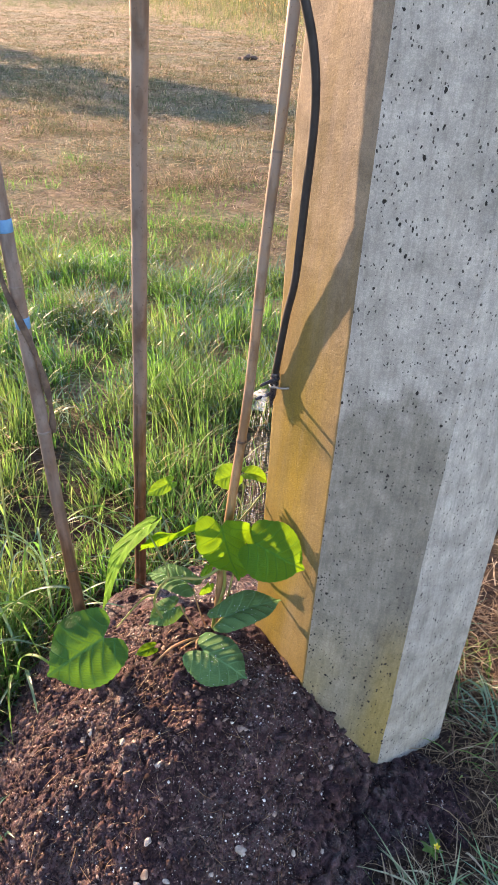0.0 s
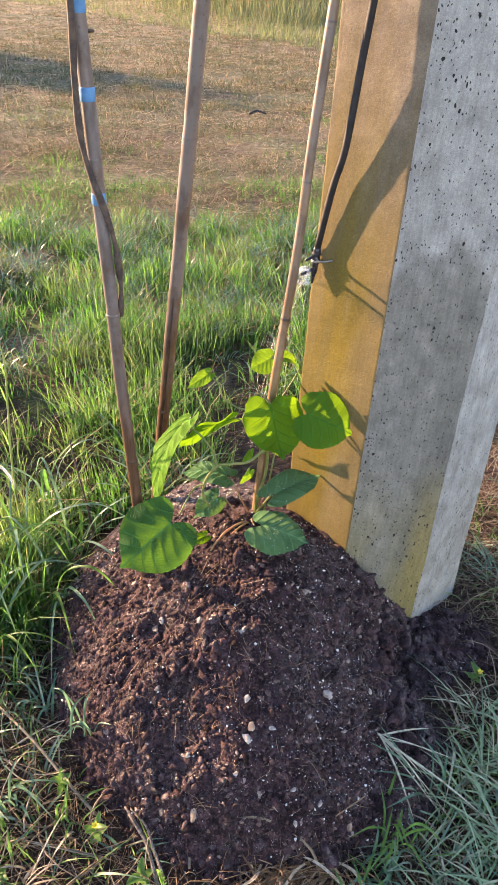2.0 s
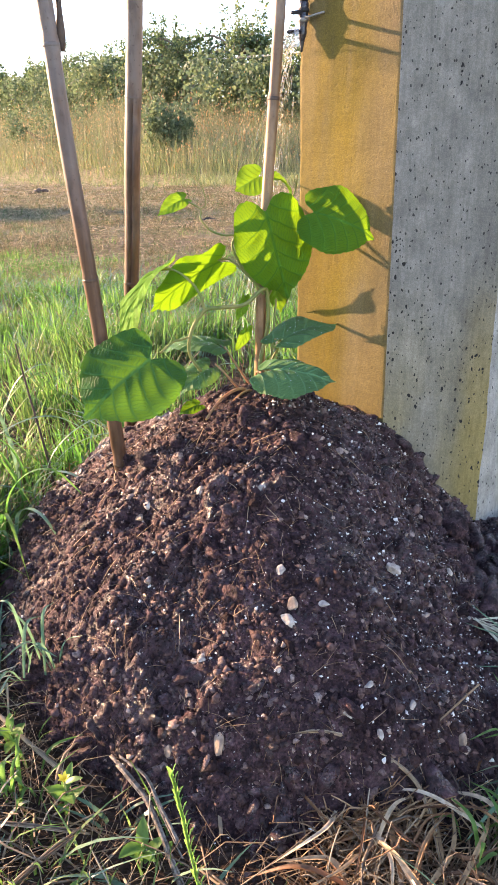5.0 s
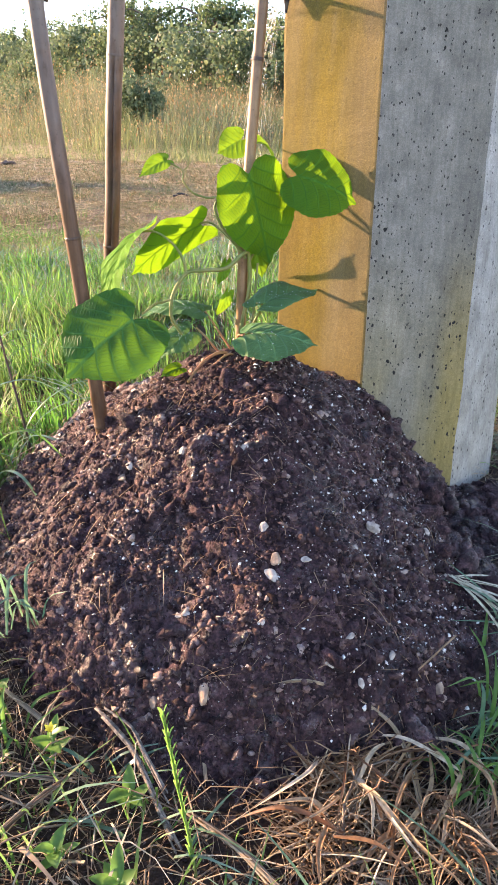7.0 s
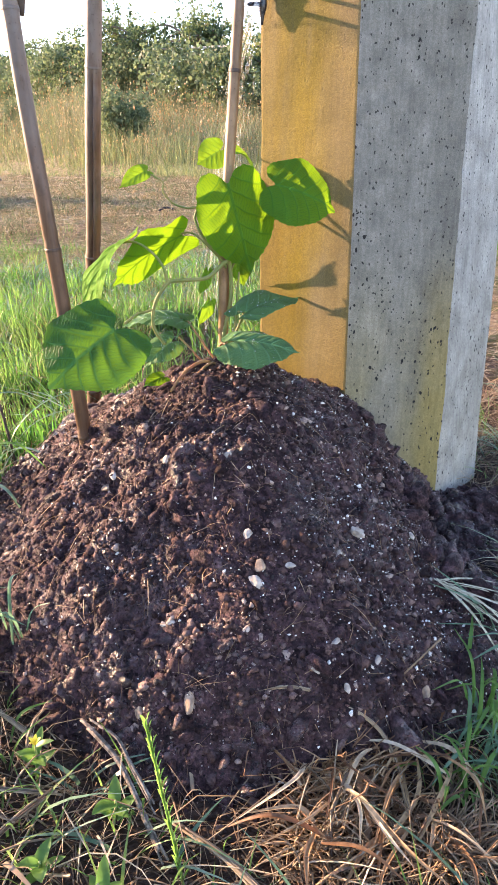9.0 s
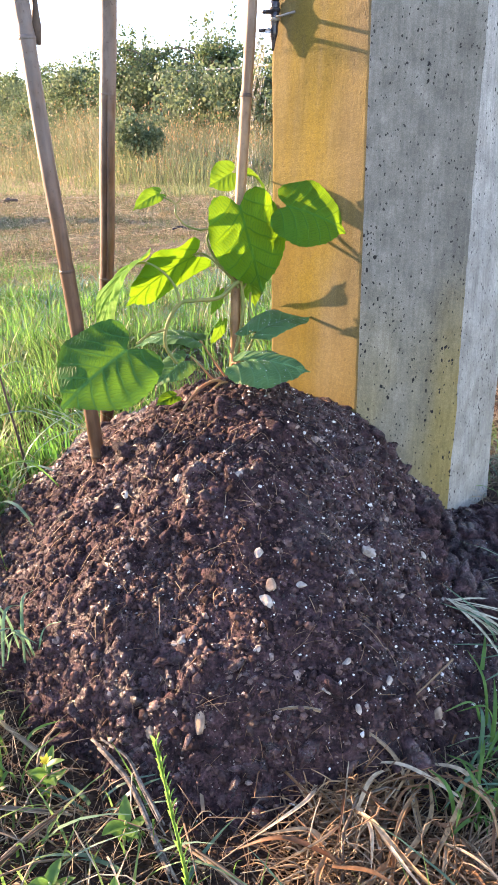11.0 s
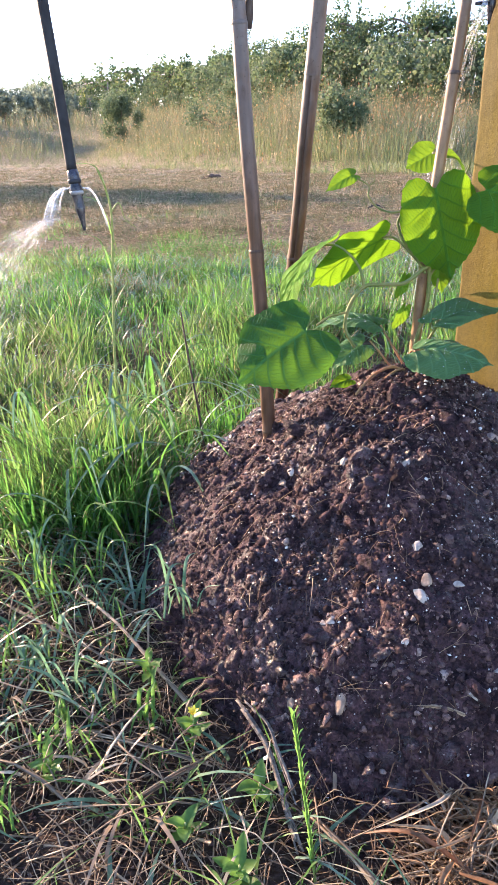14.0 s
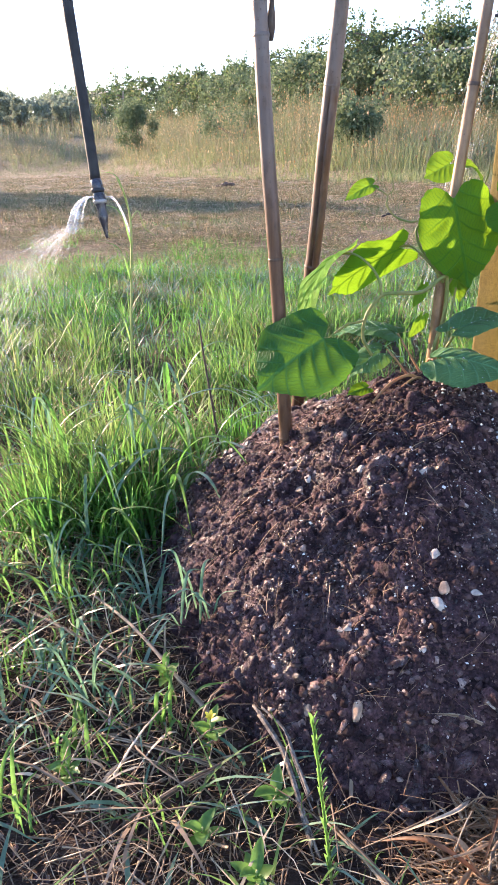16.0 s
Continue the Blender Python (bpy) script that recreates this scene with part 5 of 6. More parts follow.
        q = p + np.stack([ln * np.cos(a), ln * np.sin(a), rng.normal(0.003, 0.012, len(p))], 1)
        q[:, 2] = np.maximum(q[:, 2], GZ + 0.003)
        strands(name, p, q, ln * rng.normal(0.05, 0.16, len(p)), rng.uniform(*wide, len(p)) * rng.uniform(0.6, 1.3, len(p)), stuff_of, "matted dry straw and dead grass on the ground", "straw", 3 if name == "dead_grass" else 4)
    p = field(5000, 0.22, 1.5, 0.45, 2.6, lambda x, y: 0.25 + 0.75 * patch(x, y, 4, 52) if off_mound(x, y) and x > 0.26 + 0.3 * max(0.0, y - 1.2) else 0)
    p[:, 2] += rng.uniform(0.0, 0.016, len(p))
    a, ln = rng.uniform(0, 6.283, len(p)), rng.uniform(0.03, 0.12, len(p))
    q = p + np.stack([ln * np.cos(a), ln * np.sin(a), rng.normal(0.004, 0.012, len(p))], 1)
    strands("dry_litter", p, q, rng.normal(0.004, 0.012, len(p)), rng.uniform(0.001, 0.003, len(p)), LITTER, "flattened dry straw beside the pole", "straw")
    p = field(170, -0.8, 0.6, 0.1, 0.6, foot)
    p[:, 2] += 0.014
    blades("dead_blades", p, rng.uniform(0.02, 0.05, len(p)), rng.uniform(0.002, 0.0055, len(p)), rng.uniform(1.2, 2.2, len(p)), rng.uniform(0.8, 1.0, len(p)), LITTER, "flat curled dead grass blades", "straw", segs=6)

    # rough grass all round, out to the mown track
    p, head, vig = clumps(1500, 10, -4.5, 4.5, -3.5, 3.3, lambda x, y: (0.2 + 0.8 * patch(x, y, 1.8, 61)) if (abs(x) > 1.7 or y < -0.25) else 0.0, 0.045)
    blades("rough_grass", p, rng.uniform(0.04, 0.15, len(p)) * vig, rng.uniform(0.003, 0.007, len(p)), rng.uniform(0.2, 1.0, len(p)), rng.uniform(0.1, 0.5, len(p)), GRASS, "rough green grass of the field", heading=head, segs=2)
    # mown track, thinning out with distance
    def strip(n, y0, y1, density):
        out = []
        while len(out) < n:
            y = y0 * (y1 / y0) ** rng.uniform()
            x = rng.uniform(-0.50 * y - 0.7, 0.62 * y + 0.7)
            if rng.uniform() < density(x, y):
                out.append((x, y, ground_height(x, y) - 0.004))
        return np.array(out)

    def tufts(count, per, y0, y1, density, spread):
        c = strip(count, y0, y1, density)
        k = np.repeat(np.arange(count), per)
        vig = rng.uniform(0.55, 1.15, count)[k]
        off = rng.normal(0, 1, (len(k), 2)) * spread * vig[:, None]
        p = c[k].copy()
        p[:, :2] += off
        return p, np.arctan2(off[:, 1], off[:, 0]) + rng.normal(0, 0.7, len(k)), vig

    def mown(x, y):
        return min(1, max(0, (y - 2.6) / 0.5)) * min(1, max(0, 21.0 - y - 2.5 * min(3.3, max(-6.0, x)))) * (0.15 + 0.85 * patch(x, y, 1.2, 5)) * (0.15 + 1.5 * patch(x, y, 4.5, 3) ** 2)

    p, head, vig = tufts(4600, 13, 2.7, 13.0, lambda x, y: mown(x, y) * (0.1 + 2.2 * patch(x, y, 2.2, 71) ** 3), 0.05)
    big = np.clip(p[:, 1] / 4.5, 0.8, 1.8)
    blades("mown_grass", p, rng.uniform(0.015, 0.085, len(p)) * vig * big, rng.uniform(0.0022, 0.0055, len(p)) * big, rng.uniform(0.3, 1.8, len(p)), rng.uniform(0.1, 0.6, len(p)), MOWN, "short dull brown stubble tufts of the mown track", heading=head, segs=2)
    p, head, vig = tufts(5600, 13, 3.2, 36.0, lambda x, y: mown(x, y) * min(1, max(0.22, (y - 3.5) / 4)) * (0.08 + 2.4 * patch(x, y, 1.9, 73) ** 3), 0.07)
    big = np.clip(p[:, 1] / 4.5, 0.8, 4.0)
    blades("mown_stubble", p, rng.uniform(0.010, 0.045, len(p)) * vig * np.minimum(big, 1.7), rng.uniform(0.003, 0.008, len(p)) * big, rng.uniform(0.6, 2.0, len(p)), rng.uniform(0.1, 0.6, len(p)), STUBBLE, "short mown straw-coloured stubble of the track", heading=head, segs=2)
    p = strip(22000, 2.9, 30.0, lambda x, y: mown(x, y) * patch(x, y, 2.0, 44) * 1.6)
    big = np.clip(p[:, 1] / 4.5, 0.8, 2.2)
    a, ln = rng.uniform(0, 6.283, len(p)), rng.uniform(0.05, 0.16, len(p)) * big
    p[:, 2] += 0.010 + rng.uniform(0, 0.022, len(p))
    q = p + np.stack([ln * np.cos(a), ln * np.sin(a), -SLOPE * ln * np.sin(a) + rng.normal(0.004, 0.008, len(p))], 1)
    strands("hay", p, q, rng.normal(0.004, 0.008, len(p)), rng.uniform(0.002, 0.005, len(p)) * big, STUBBLE, "loose cut straw lying on the mown track", "straw", 2)
    p, head, vig = tufts(2300, 14, 2.6, 6.0, lambda x, y: max(0, patch(x, y, 1.5, 21) * 2.6 - (0.7 if y < 3.7 else 1.45)), 0.04)
    blades("track_grass", p, rng.uniform(0.02, 0.085, len(p)) * vig, rng.uniform(0.002, 0.0045, len(p)), rng.uniform(0.2, 1.0, len(p)), rng.uniform(0.1, 0.5, len(p)), GRASS, "short green regrowth on the mown track", heading=head, segs=2)
    # verge and dry meadow behind it
    def back(x):
        return 2.5 * min(3.3, max(-6.0, x))

    p, head, vig = tufts(3400, 14, 10.0, 42.0, lambda x, y: min(1, max(0, (y + back(x) - 19.4 - 1.2 * (patch(x, 0, 0.6, 2) - 0.5)) / 0.8)) * (0.3 + 0.7 * patch(x, y, 0.7, 9)), 0.12)
    blades("verge_grass", p, rng.uniform(0.08, 0.26, len(p)) * vig, rng.uniform(0.008, 0.016, len(p)), rng.uniform(0.2, 0.9, len(p)), rng.uniform(0, 0.3, len(p)), MEADOW_GREEN, "yellow-green grass along the track", heading=head, segs=3)
    p, head, vig = tufts(4300, 20, 12.5, 66, lambda x, y: min(1, max(0, (y + back(x) - 23.2) / 3.0)) * (0.25 + 0.75 * patch(x, y, 0.45, 4)), 0.20)
    hh = rng.uniform(0.5, 1.6, len(p)) * vig * (0.35 + 1.4 * np.array([patch(x, y, 0.5, 6) for x, y, _ in p])) * np.array([min(1, max(0.22, 0.22 + (y + back(x) - 22.6) * 0.11)) for x, y, _ in p])
    tips = blades("meadow_grass", p, hh, rng.uniform(0.006, 0.014, len(p)), np.abs(rng.normal(0.4, 0.4, len(p))), rng.uniform(0, 0.5, len(p)), MEADOW, "tall dry meadow grass gone to seed", heading=head, segs=3)
    p, head, vig = tufts(2300, 12, 13.0, 58, lambda x, y: max(0, 1.6 * patch(x, y, 0.4, 33) - 0.45) if y + back(x) > 23.0 else 0, 0.24)
    blades("green_meadow", p, rng.uniform(0.35, 1.2, len(p)) * vig, rng.uniform(0.006, 0.015, len(p)), np.abs(rng.normal(0.5, 0.4, len(p))), rng.uniform(0, 0.4, len(p)), MEADOW_GREEN, "green stalks and weeds in the dry meadow", heading=head, segs=3)
    t = tips[rng.choice(len(tips), 26000, replace=False)]
    t = t[np.array([rng.uniform() < 0.25 + patch(x, y, 0.35, 14) for x, y, _ in t])]
    lumps("seed_heads", t, rng.uniform(0.008, 0.024, len(t)), SEED, "dry seed heads over the meadow", "seed heads", 1, 1.8, octa=True)
    p = strip(15000, 55, 190, lambda x, y: 1.0)
    blades("far_meadow", p, rng.uniform(0.5, 1.2, len(p)), rng.uniform(0.04, 0.12, len(p)), rng.uniform(0, 0.5, len(p)), rng.uniform(0, 0.3, len(p)), MEADOW, "dry meadow running on into the distance", segs=2)


build_grass()

# ---- single plants and stalks at the mound's foot ----


def lone(name, points, r0, r1, material, label, category, group=""):
    p = spline(points, 40)
    if name == "straw_stalk" and max(r0, r1) > 0.0013:      # a bundle of split fibres
        v, f = [], []
        for k in range(9):
            a, q = rng.uniform(0, 6.283), rng.uniform(0.2, 0.95)
            i, j = int(rng.integers(0, 6)), int(rng.integers(33, 41))
            t = np.linspace(0, 1, 40)
            turn = a + 1.5 * t * rng.normal()
            rad = np.linspace(r0, r1, 40) * q * (1 + 0.5 * np.maximum(0, t - 0.7) * rng.normal(2, 2))
            way = np.stack([np.cos(turn) * rad, np.sin(turn) * rad, np.sin(turn * 1.3 + k) * rad * 0.8], 1)
            fv, ff = pipe((p + way)[i:j], np.linspace(r0, r1, 40)[i:j] * rng.uniform(0.28, 0.55), 5)
            n = len(v)
            v += [tuple(c) for c in fv]
            f += [tuple(n + c for c in face) for face in ff]
    else:
        v, f = pipe(p, np.linspace(r0, r1, 40), 7)
    ob = solid(name, v, f, material, base=tuple(p[0]))
    return tagged(ob, label, category, group)


def ribbon(points, width, cup=0.25):
    """A long flat blade with a shallow gutter, along points."""
    p = spline(points, 24)
    t = np.gradient(p, axis=0)
    t /= np.linalg.norm(t, axis=1)[:, None]
    s = np.cross(t, (0, 0, 1.0))
    s /= np.linalg.norm(s, axis=1)[:, None] + 1e-9
    u = np.cross(s, t)
    verts, faces = [], []
    for i in range(24):
        q = i / 23
        w = width * (0.55 + 0.45 * min(1, q * 4)) * (1 - q ** 3 * 0.97) / 2
        for k in (-1, 0, 1):
            verts.append(p[i] + s[i] * w * k + u[i] * w * cup * abs(k))
    for i in range(23):
        for k in range(2):
            faces.append((i * 3 + k, i * 3 + k + 1, i * 3 + k + 4, i * 3 + k + 3))
    return verts, faces


def small_leaf(parent, base, way, length, width, material, name="leaf"):
    b, w = np.array(base), np.array(way, dtype=float)
    w /= np.linalg.norm(w)
    v, f = ribbon([b, b + w * length * 0.5 + np.array((0, 0, 0.08 * length)), b + w * length], width, 0.3)
    return solid(name, v, f, material, parent)


def build_foot_plants():
    g = "dry stalks at the mound's foot"
    lone("straw_stalk", [(-0.124, 0.353, 0.122), (-0.089, 0.345, 0.124), (-0.057, 0.330, 0.112), (-0.028, 0.305, 0.092), (-0.024, 0.267, 0.062)], 0.0009, 0.0016, LITTER, "long bent dry straw lying over the soil", "straw", g)
    lone("straw_stalk", [(-0.026, 0.326, 0.104), (0.010, 0.334, 0.120), (0.045, 0.342, 0.137)], 0.0007, 0.0009, LITTER, "thin straight dry straw", "straw", g)
    lone("straw_stalk", [(-0.252, 0.408, 0.082), (-0.239, 0.383, 0.079), (-0.228, 0.359, 0.073), (-0.218, 0.303, 0.066), (-0.212, 0.275, 0.060)], 0.0022, 0.0028, LITTER_GREY, "thick grey dead stalk", "straw", g)
    lone("straw_stalk", [(-0.246, 0.404, 0.084), (-0.228, 0.380, 0.082), (-0.221, 0.355, 0.076), (-0.210, 0.315, 0.068)], 0.0014, 0.0018, LITTER_GREY, "grey dead stalk beside the thick one", "straw", g)
    lone("straw_stalk", [(-0.202, 0.300, 0.074), (-0.177, 0.264, 0.074), (-0.159, 0.231, 0.070), (-0.14, 0.19, 0.064)], 0.0022, 0.0032, LITTER, "thick tan stalk with fine hairs", "straw", g)
    lone("straw_stalk", [(-0.360, 0.315, 0.060), (-0.339, 0.326, 0.066), (-0.309, 0.341, 0.073), (-0.282, 0.355, 0.074)], 0.0026, 0.0022, LITTER, "tan dry stalk lying in the litter", "straw", g)
    lone("straw_stalk", [(-0.43, 0.60, 0.072), (-0.37, 0.52, 0.085), (-0.32, 0.45, 0.078), (-0.28, 0.40, 0.066)], 0.0016, 0.0020, LITTER, "long straight tan stalk", "straw", g)
    lone("straw_stalk", [(-0.50, 0.58, 0.07), (-0.43, 0.52, 0.078), (-0.36, 0.47, 0.070)], 0.0012, 0.0014, LITTER, "long straight tan stalk", "straw", g)
    lone("straw_stalk", [(-0.39, 0.40, 0.066), (-0.33, 0.375, 0.072), (-0.27, 0.352, 0.066)], 0.0014, 0.0018, LITTER, "tan dry stalk lying in the litter", "straw", g)
    # fan of bleached straw blades fallen over the mound's edge
    for k in range(11):
        b = np.array((0.095 + rng.normal(0, 0.004), 0.421 + rng.normal(0, 0.004), 0.128))
        e = np.array((0.175 + rng.normal(0, 0.05), 0.345 + rng.normal(0, 0.045), 0.085 + rng.normal(0, 0.01)))
        v, f = ribbon([b, (b + e) / 2 + np.array((0, 0, rng.uniform(0.002, 0.014))), e], rng.uniform(0.0013, 0.0034), 0.6)
        ob = solid("bleached_straw", v, f, BLEACHED, base=tuple(b))
        tagged(ob, "bleached straw blade fallen over the soil", "straw", "straw blades on the mound's edge")
    # heap of broad dead leaves at the front
    for i in range(56):
        a = rng.uniform(0, 6.283)
        b = np.array((rng.uniform(-0.12, 0.03), rng.uniform(0.225, 0.325), 0.066 + rng.uniform(0, 0.018)))
        d = np.array((math.cos(a), math.sin(a), 0))
        ln = rng.uniform(0.04, 0.10)
        v, f = ribbon([b, b + d * ln * 0.5 + np.array((rng.normal(0, 0.008), rng.normal(0, 0.008), rng.uniform(0.0, 0.016))), b + d * ln + np.array((0, 0, rng.uniform(-0.012, 0.012)))], rng.uniform(0.0016, 0.0050), 0.7)
        ob = solid("dead_leaf", v, f, DEAD_LEAF, base=tuple(b))
        tagged(ob, "curled dry strap-shaped leaf in the litter", "dead leaf", "dead leaves in the litter")
    for cx, cy, n, wide, high, mat, lab in ((-0.060, 0.305, 1000, 0.034, 0.030, RUST, "brown fibrous clump of dead grass heaped at the mound's foot"), (-0.085, 0.262, 520, 0.040, 0.014, LITTER, "tangled tan straw round the dead clump"), (-0.020, 0.222, 560, 0.022, 0.016, THATCH, "dark matted root clump in the straw")):
        r, a = wide * rng.uniform(0, 1, n) ** 0.6, rng.uniform(0, 6.283, n)
        p = np.stack([cx + r * np.cos(a) * 1.3, cy + r * np.sin(a), np.full(n, 0.052)], 1)
        p[:, 2] += high * (1 - (r / wide) ** 2) * rng.uniform(0.2, 1.0, n)
        d = rng.normal(0, 1, (n, 3)) * np.array((0.022, 0.016, 0.012)) + np.array((0, 0, 0.006))
        q = p + d
        q[:, 2] = np.maximum(q[:, 2], 0.052)
        strands("thatch_clump", p, q, np.linalg.norm(d, axis=1) * rng.normal(0.05, 0.12, n), rng.uniform(0.0007, 0.0027, n), mat, lab, "straw", 5)
    # green flowering grass spike
    sp = [(-0.204, 0.262, 0.045), (-0.207, 0.266, 0.085), (-0.212, 0.27, 0.130), (-0.216, 0.272, 0.170), (-0.220, 0.272, 0.205)]
    root = thing("grass_spike", sp[0], "upright green grass spike with small spikelets", "grass")
    path = spline(sp, 40)
    v, f = pipe(path, np.linspace(0.0012, 0.0006, 40), 6)
    solid("stem", v, f, STEM_BRIGHT, root)
    for i in range(3, 40):
        side = 1 if i % 2 else -1
        lean = 0.16 + 0.16 * rng.uniform()
        small_leaf(root, path[i], (lean * side, -0.12 * side, 1.0), 0.019 - 0.00018 * i, 0.0048, GRASS_BRIGHT, "spikelet")
    # low broad-leaved weeds, one with a yellow flower
    for (x, y, h, n, fl, lab) in ((-0.294, 0.388, 0.040, 7, True, "small broad-leaved weed with a yellow flower"), (-0.243, 0.326, 0.030, 5, False, "small bright green broad-leaved weed"),
                                  (-0.262, 0.262, 0.030, 8, False, "low leafy green weed"), (-0.335, 0.46, 0.035, 6, False, "low leafy green weed"), (0.30, 0.52, 0.03, 6, True, "small yellowish weed beside the pole"),
                                  (-0.30, 0.30, 0.022, 6, False, "low leafy green weed"), (-0.41, 0.36, 0.03, 6, False, "low leafy green weed")):
        z0 = ground_height(x, y)
        root = thing("weed", (x, y, z0), lab, "weed", "weeds at the mound's foot")
        v, f = pipe(spline([(x, y, z0 - 0.005), (x + 0.003, y, z0 + h * 0.5), (x + 0.004, y - 0.003, z0 + h)], 10), np.linspace(0.0014, 0.0008, 10), 6)
        solid("stem", v, f, STEM_BRIGHT, root)
        for k in range(n):
            a = 2.4 * k + x * 50
            zz = z0 + h * (0.25 + 0.7 * k / n)
            b = (x + 0.003, y - 0.001, zz)
            small_leaf(root, b, (math.cos(a), math.sin(a), 0.5), rng.uniform(0.013, 0.024), rng.uniform(0.007, 0.012), GRASS_BRIGHT)
        if fl:
            for k in range(5):
                a = k * 1.257
                small_leaf(root, (x + 0.004, y - 0.003, z0 + h), (math.cos(a), math.sin(a), 1.2), 0.008, 0.004, FLOWER, "petal")
    SIDE_TUFTS = []
    for k in range(46):
        x, y = -0.37 - 0.30 * rng.uniform() ** 0.8, rng.uniform(0.27, 0.74)
        # further left more tufts take the brighter grass: sunlight put into their colour
        sunny = rng.uniform() < 0.45 + 2.2 * max(0.0, -0.42 - x)
        SIDE_TUFTS.append((x, y, int(rng.integers(5, 13)), rng.uniform(0.035, 0.095), GRASS_BRIGHT if sunny else GRASS_BLUE, "sunlit green grass tuft in the litter" if sunny else "dewy grass tuft in the litter", None))
    # green tufts: one on the mound's left flank, one drooping over its right
    for (x, y, n, hh, m, lab, hd) in ((-0.300, 0.520, 9, 0.085, GRASS_BLUE, "green grass tuft rooted on the mound's flank", None), (0.150, 0.360, 12, 0.08, GRASS_BLUE, "grass tuft drooping over the mound's edge", 2.6),
                                      (0.085, 0.315, 16, 0.085, GRASS_BRIGHT, "upright green grass tuft in the litter", None), (0.055, 0.262, 14, 0.06, GRASS_BLUE, "green grass tuft in the litter", None), (0.018, 0.258, 14, 0.065, GRASS_BRIGHT, "upright green grass tuft in the litter", None), (0.045, 0.285, 12, 0.07, GRASS_BLUE, "green grass tuft in the litter", None), (-0.33, 0.42, 10, 0.06, GRASS_BRIGHT, "green grass tuft at the mound's foot", None),
                                      *SIDE_TUFTS):
        z0 = max(mound_height(x, y), GZ)
        root = thing("grass_tuft", (x, y, z0), lab, "grass", "grass tufts at the mound's foot")
        for k in range(n):
            a = rng.uniform(0, 6.283) if hd is None else hd + rng.normal(0, 0.8)
            l, h = hh * rng.uniform(0.4, 1.0), hh * rng.uniform(0.5, 1.1)
            b = np.array((x + rng.normal(0, 0.012), y + rng.normal(0, 0.012), z0 - 0.004))
            d = np.array((math.cos(a), math.sin(a), 0)) * l * (0.8 if hd is None else 1.2)
            v, f = ribbon([b, b + d * 0.35 + np.array((0, 0, h * 0.7)), b + d + np.array((0, 0, h * rng.uniform(0.35, 1.0)))], rng.uniform(0.0022, 0.0046), 0.45)
            solid("blade", v, f, m, root)
    # long arching blades hung with dew, beside the mound
    for (x, y, n, hh) in ((-0.34, 0.78, 7, 0.15), (-0.40, 0.86, 8, 0.17), (-0.47, 0.80, 7, 0.15), (-0.31, 0.90, 6, 0.16), (-0.53, 0.92, 7, 0.16), (-0.43, 0.70, 6, 0.11), (-0.36, 1.02, 7, 0.18)):
        z0 = ground_height(x, y)
        root = thing("arching_grass", (x, y, z0), "long arching grass blades grey with dew", "grass", "arching grass beside the mound")
        for k in range(n):
            a = rng.uniform(0, 6.283)
            l, h = hh * rng.uniform(0.7, 1.3), hh * rng.uniform(0.6, 1.1)
            b = np.array((x + rng.normal(0, 0.012), y + rng.normal(0, 0.012), z0 - 0.004))
            d = np.array((math.cos(a), math.sin(a), 0)) * l
            v, f = ribbon([b, b + d * 0.22 + np.array((0, 0, h * 0.75)), b + d * 0.65 + np.array((0, 0, h)), b + d * 1.05 + np.array((0, 0, h * rng.uniform(0.35, 0.8)))], rng.uniform(0.003, 0.0062), 0.35)
            solid("blade", v, f, GRASS_BLUE if k % 3 else GRASS, root)
    # tall seeding grass beside the hanging sprinkler, and a dark dead stalk
    root = thing("seeding_grass", (-0.412, 1.0, 0.05), "tall grass stalk gone to seed, hung with drops", "grass")
    path = spline([(-0.414, 1.0, 0.04), (-0.411, 1.0, 0.12), (-0.406, 1.0, 0.227), (-0.398, 1.0, 0.32), (-0.391, 1.0, 0.40), (-0.394, 1.0, 0.44), (-0.405, 1.0, 0.472)], 60)
    v, f = pipe(path, np.linspace(0.0024, 0.0011, 60), 6)
    solid("stem", v, f, STEM_BRIGHT, root)
    for i in (10, 20, 30, 36, 44):
        s = 1 if i % 16 else -1
        b = path[i]
        v, f = ribbon([b, b + np.array((-0.014 * s, 0, 0.05)), b + np.array((-0.045 * s, -0.02, 0.085 - 0.0006 * i))], 0.0062, 0.3)
        solid("blade", v, f, GRASS_BRIGHT, root)
    for i in range(50, 60, 2):
        small_leaf(root, path[i], (0.35 if i % 4 else -0.5, 0, 0.5), 0.014, 0.0035, LITTER, "spikelet")
    side = spline([path[42], path[42] + np.array((0.012, 0, 0.012)), (-0.372, 1.0, 0.404), (-0.358, 1.0, 0.392)], 24)
    v, f = pipe(side, np.linspace(0.0012, 0.0006, 24), 6)
    solid("side_branch", v, f, STEM_BRIGHT, root)
    for i in range(8, 24, 3):
        small_leaf(root, side[i], (0.5, 0, -0.5 if i % 2 else 0.4), 0.011, 0.003, LITTER, "spikelet")
    lone("dead_stalk", [(-0.276, 0.95, 0.05), (-0.282, 0.95, 0.12), (-0.293, 0.95, 0.21), (-0.300, 0.95, 0.28)], 0.0022, 0.0012, DRY_VINE, "thin dark dead weed stalk", "dead stalk")
    lumps_at = np.array([(-0.12 + dx, 13.4 + dy, ground_height(-0.12, 13.4) + dz) for dx, dy, dz in ((0, 0, 0.03), (0.09, 0.02, 0.02), (-0.08, 0.03, 0.015), (0.03, -0.05, 0.05))])
    lumps("cut_grass_heap", lumps_at, np.array((0.08, 0.06, 0.06, 0.05)), DRY_VINE, "small dark heap of cut grass on the mown track", "heap", 3, 0.6, 0.06)
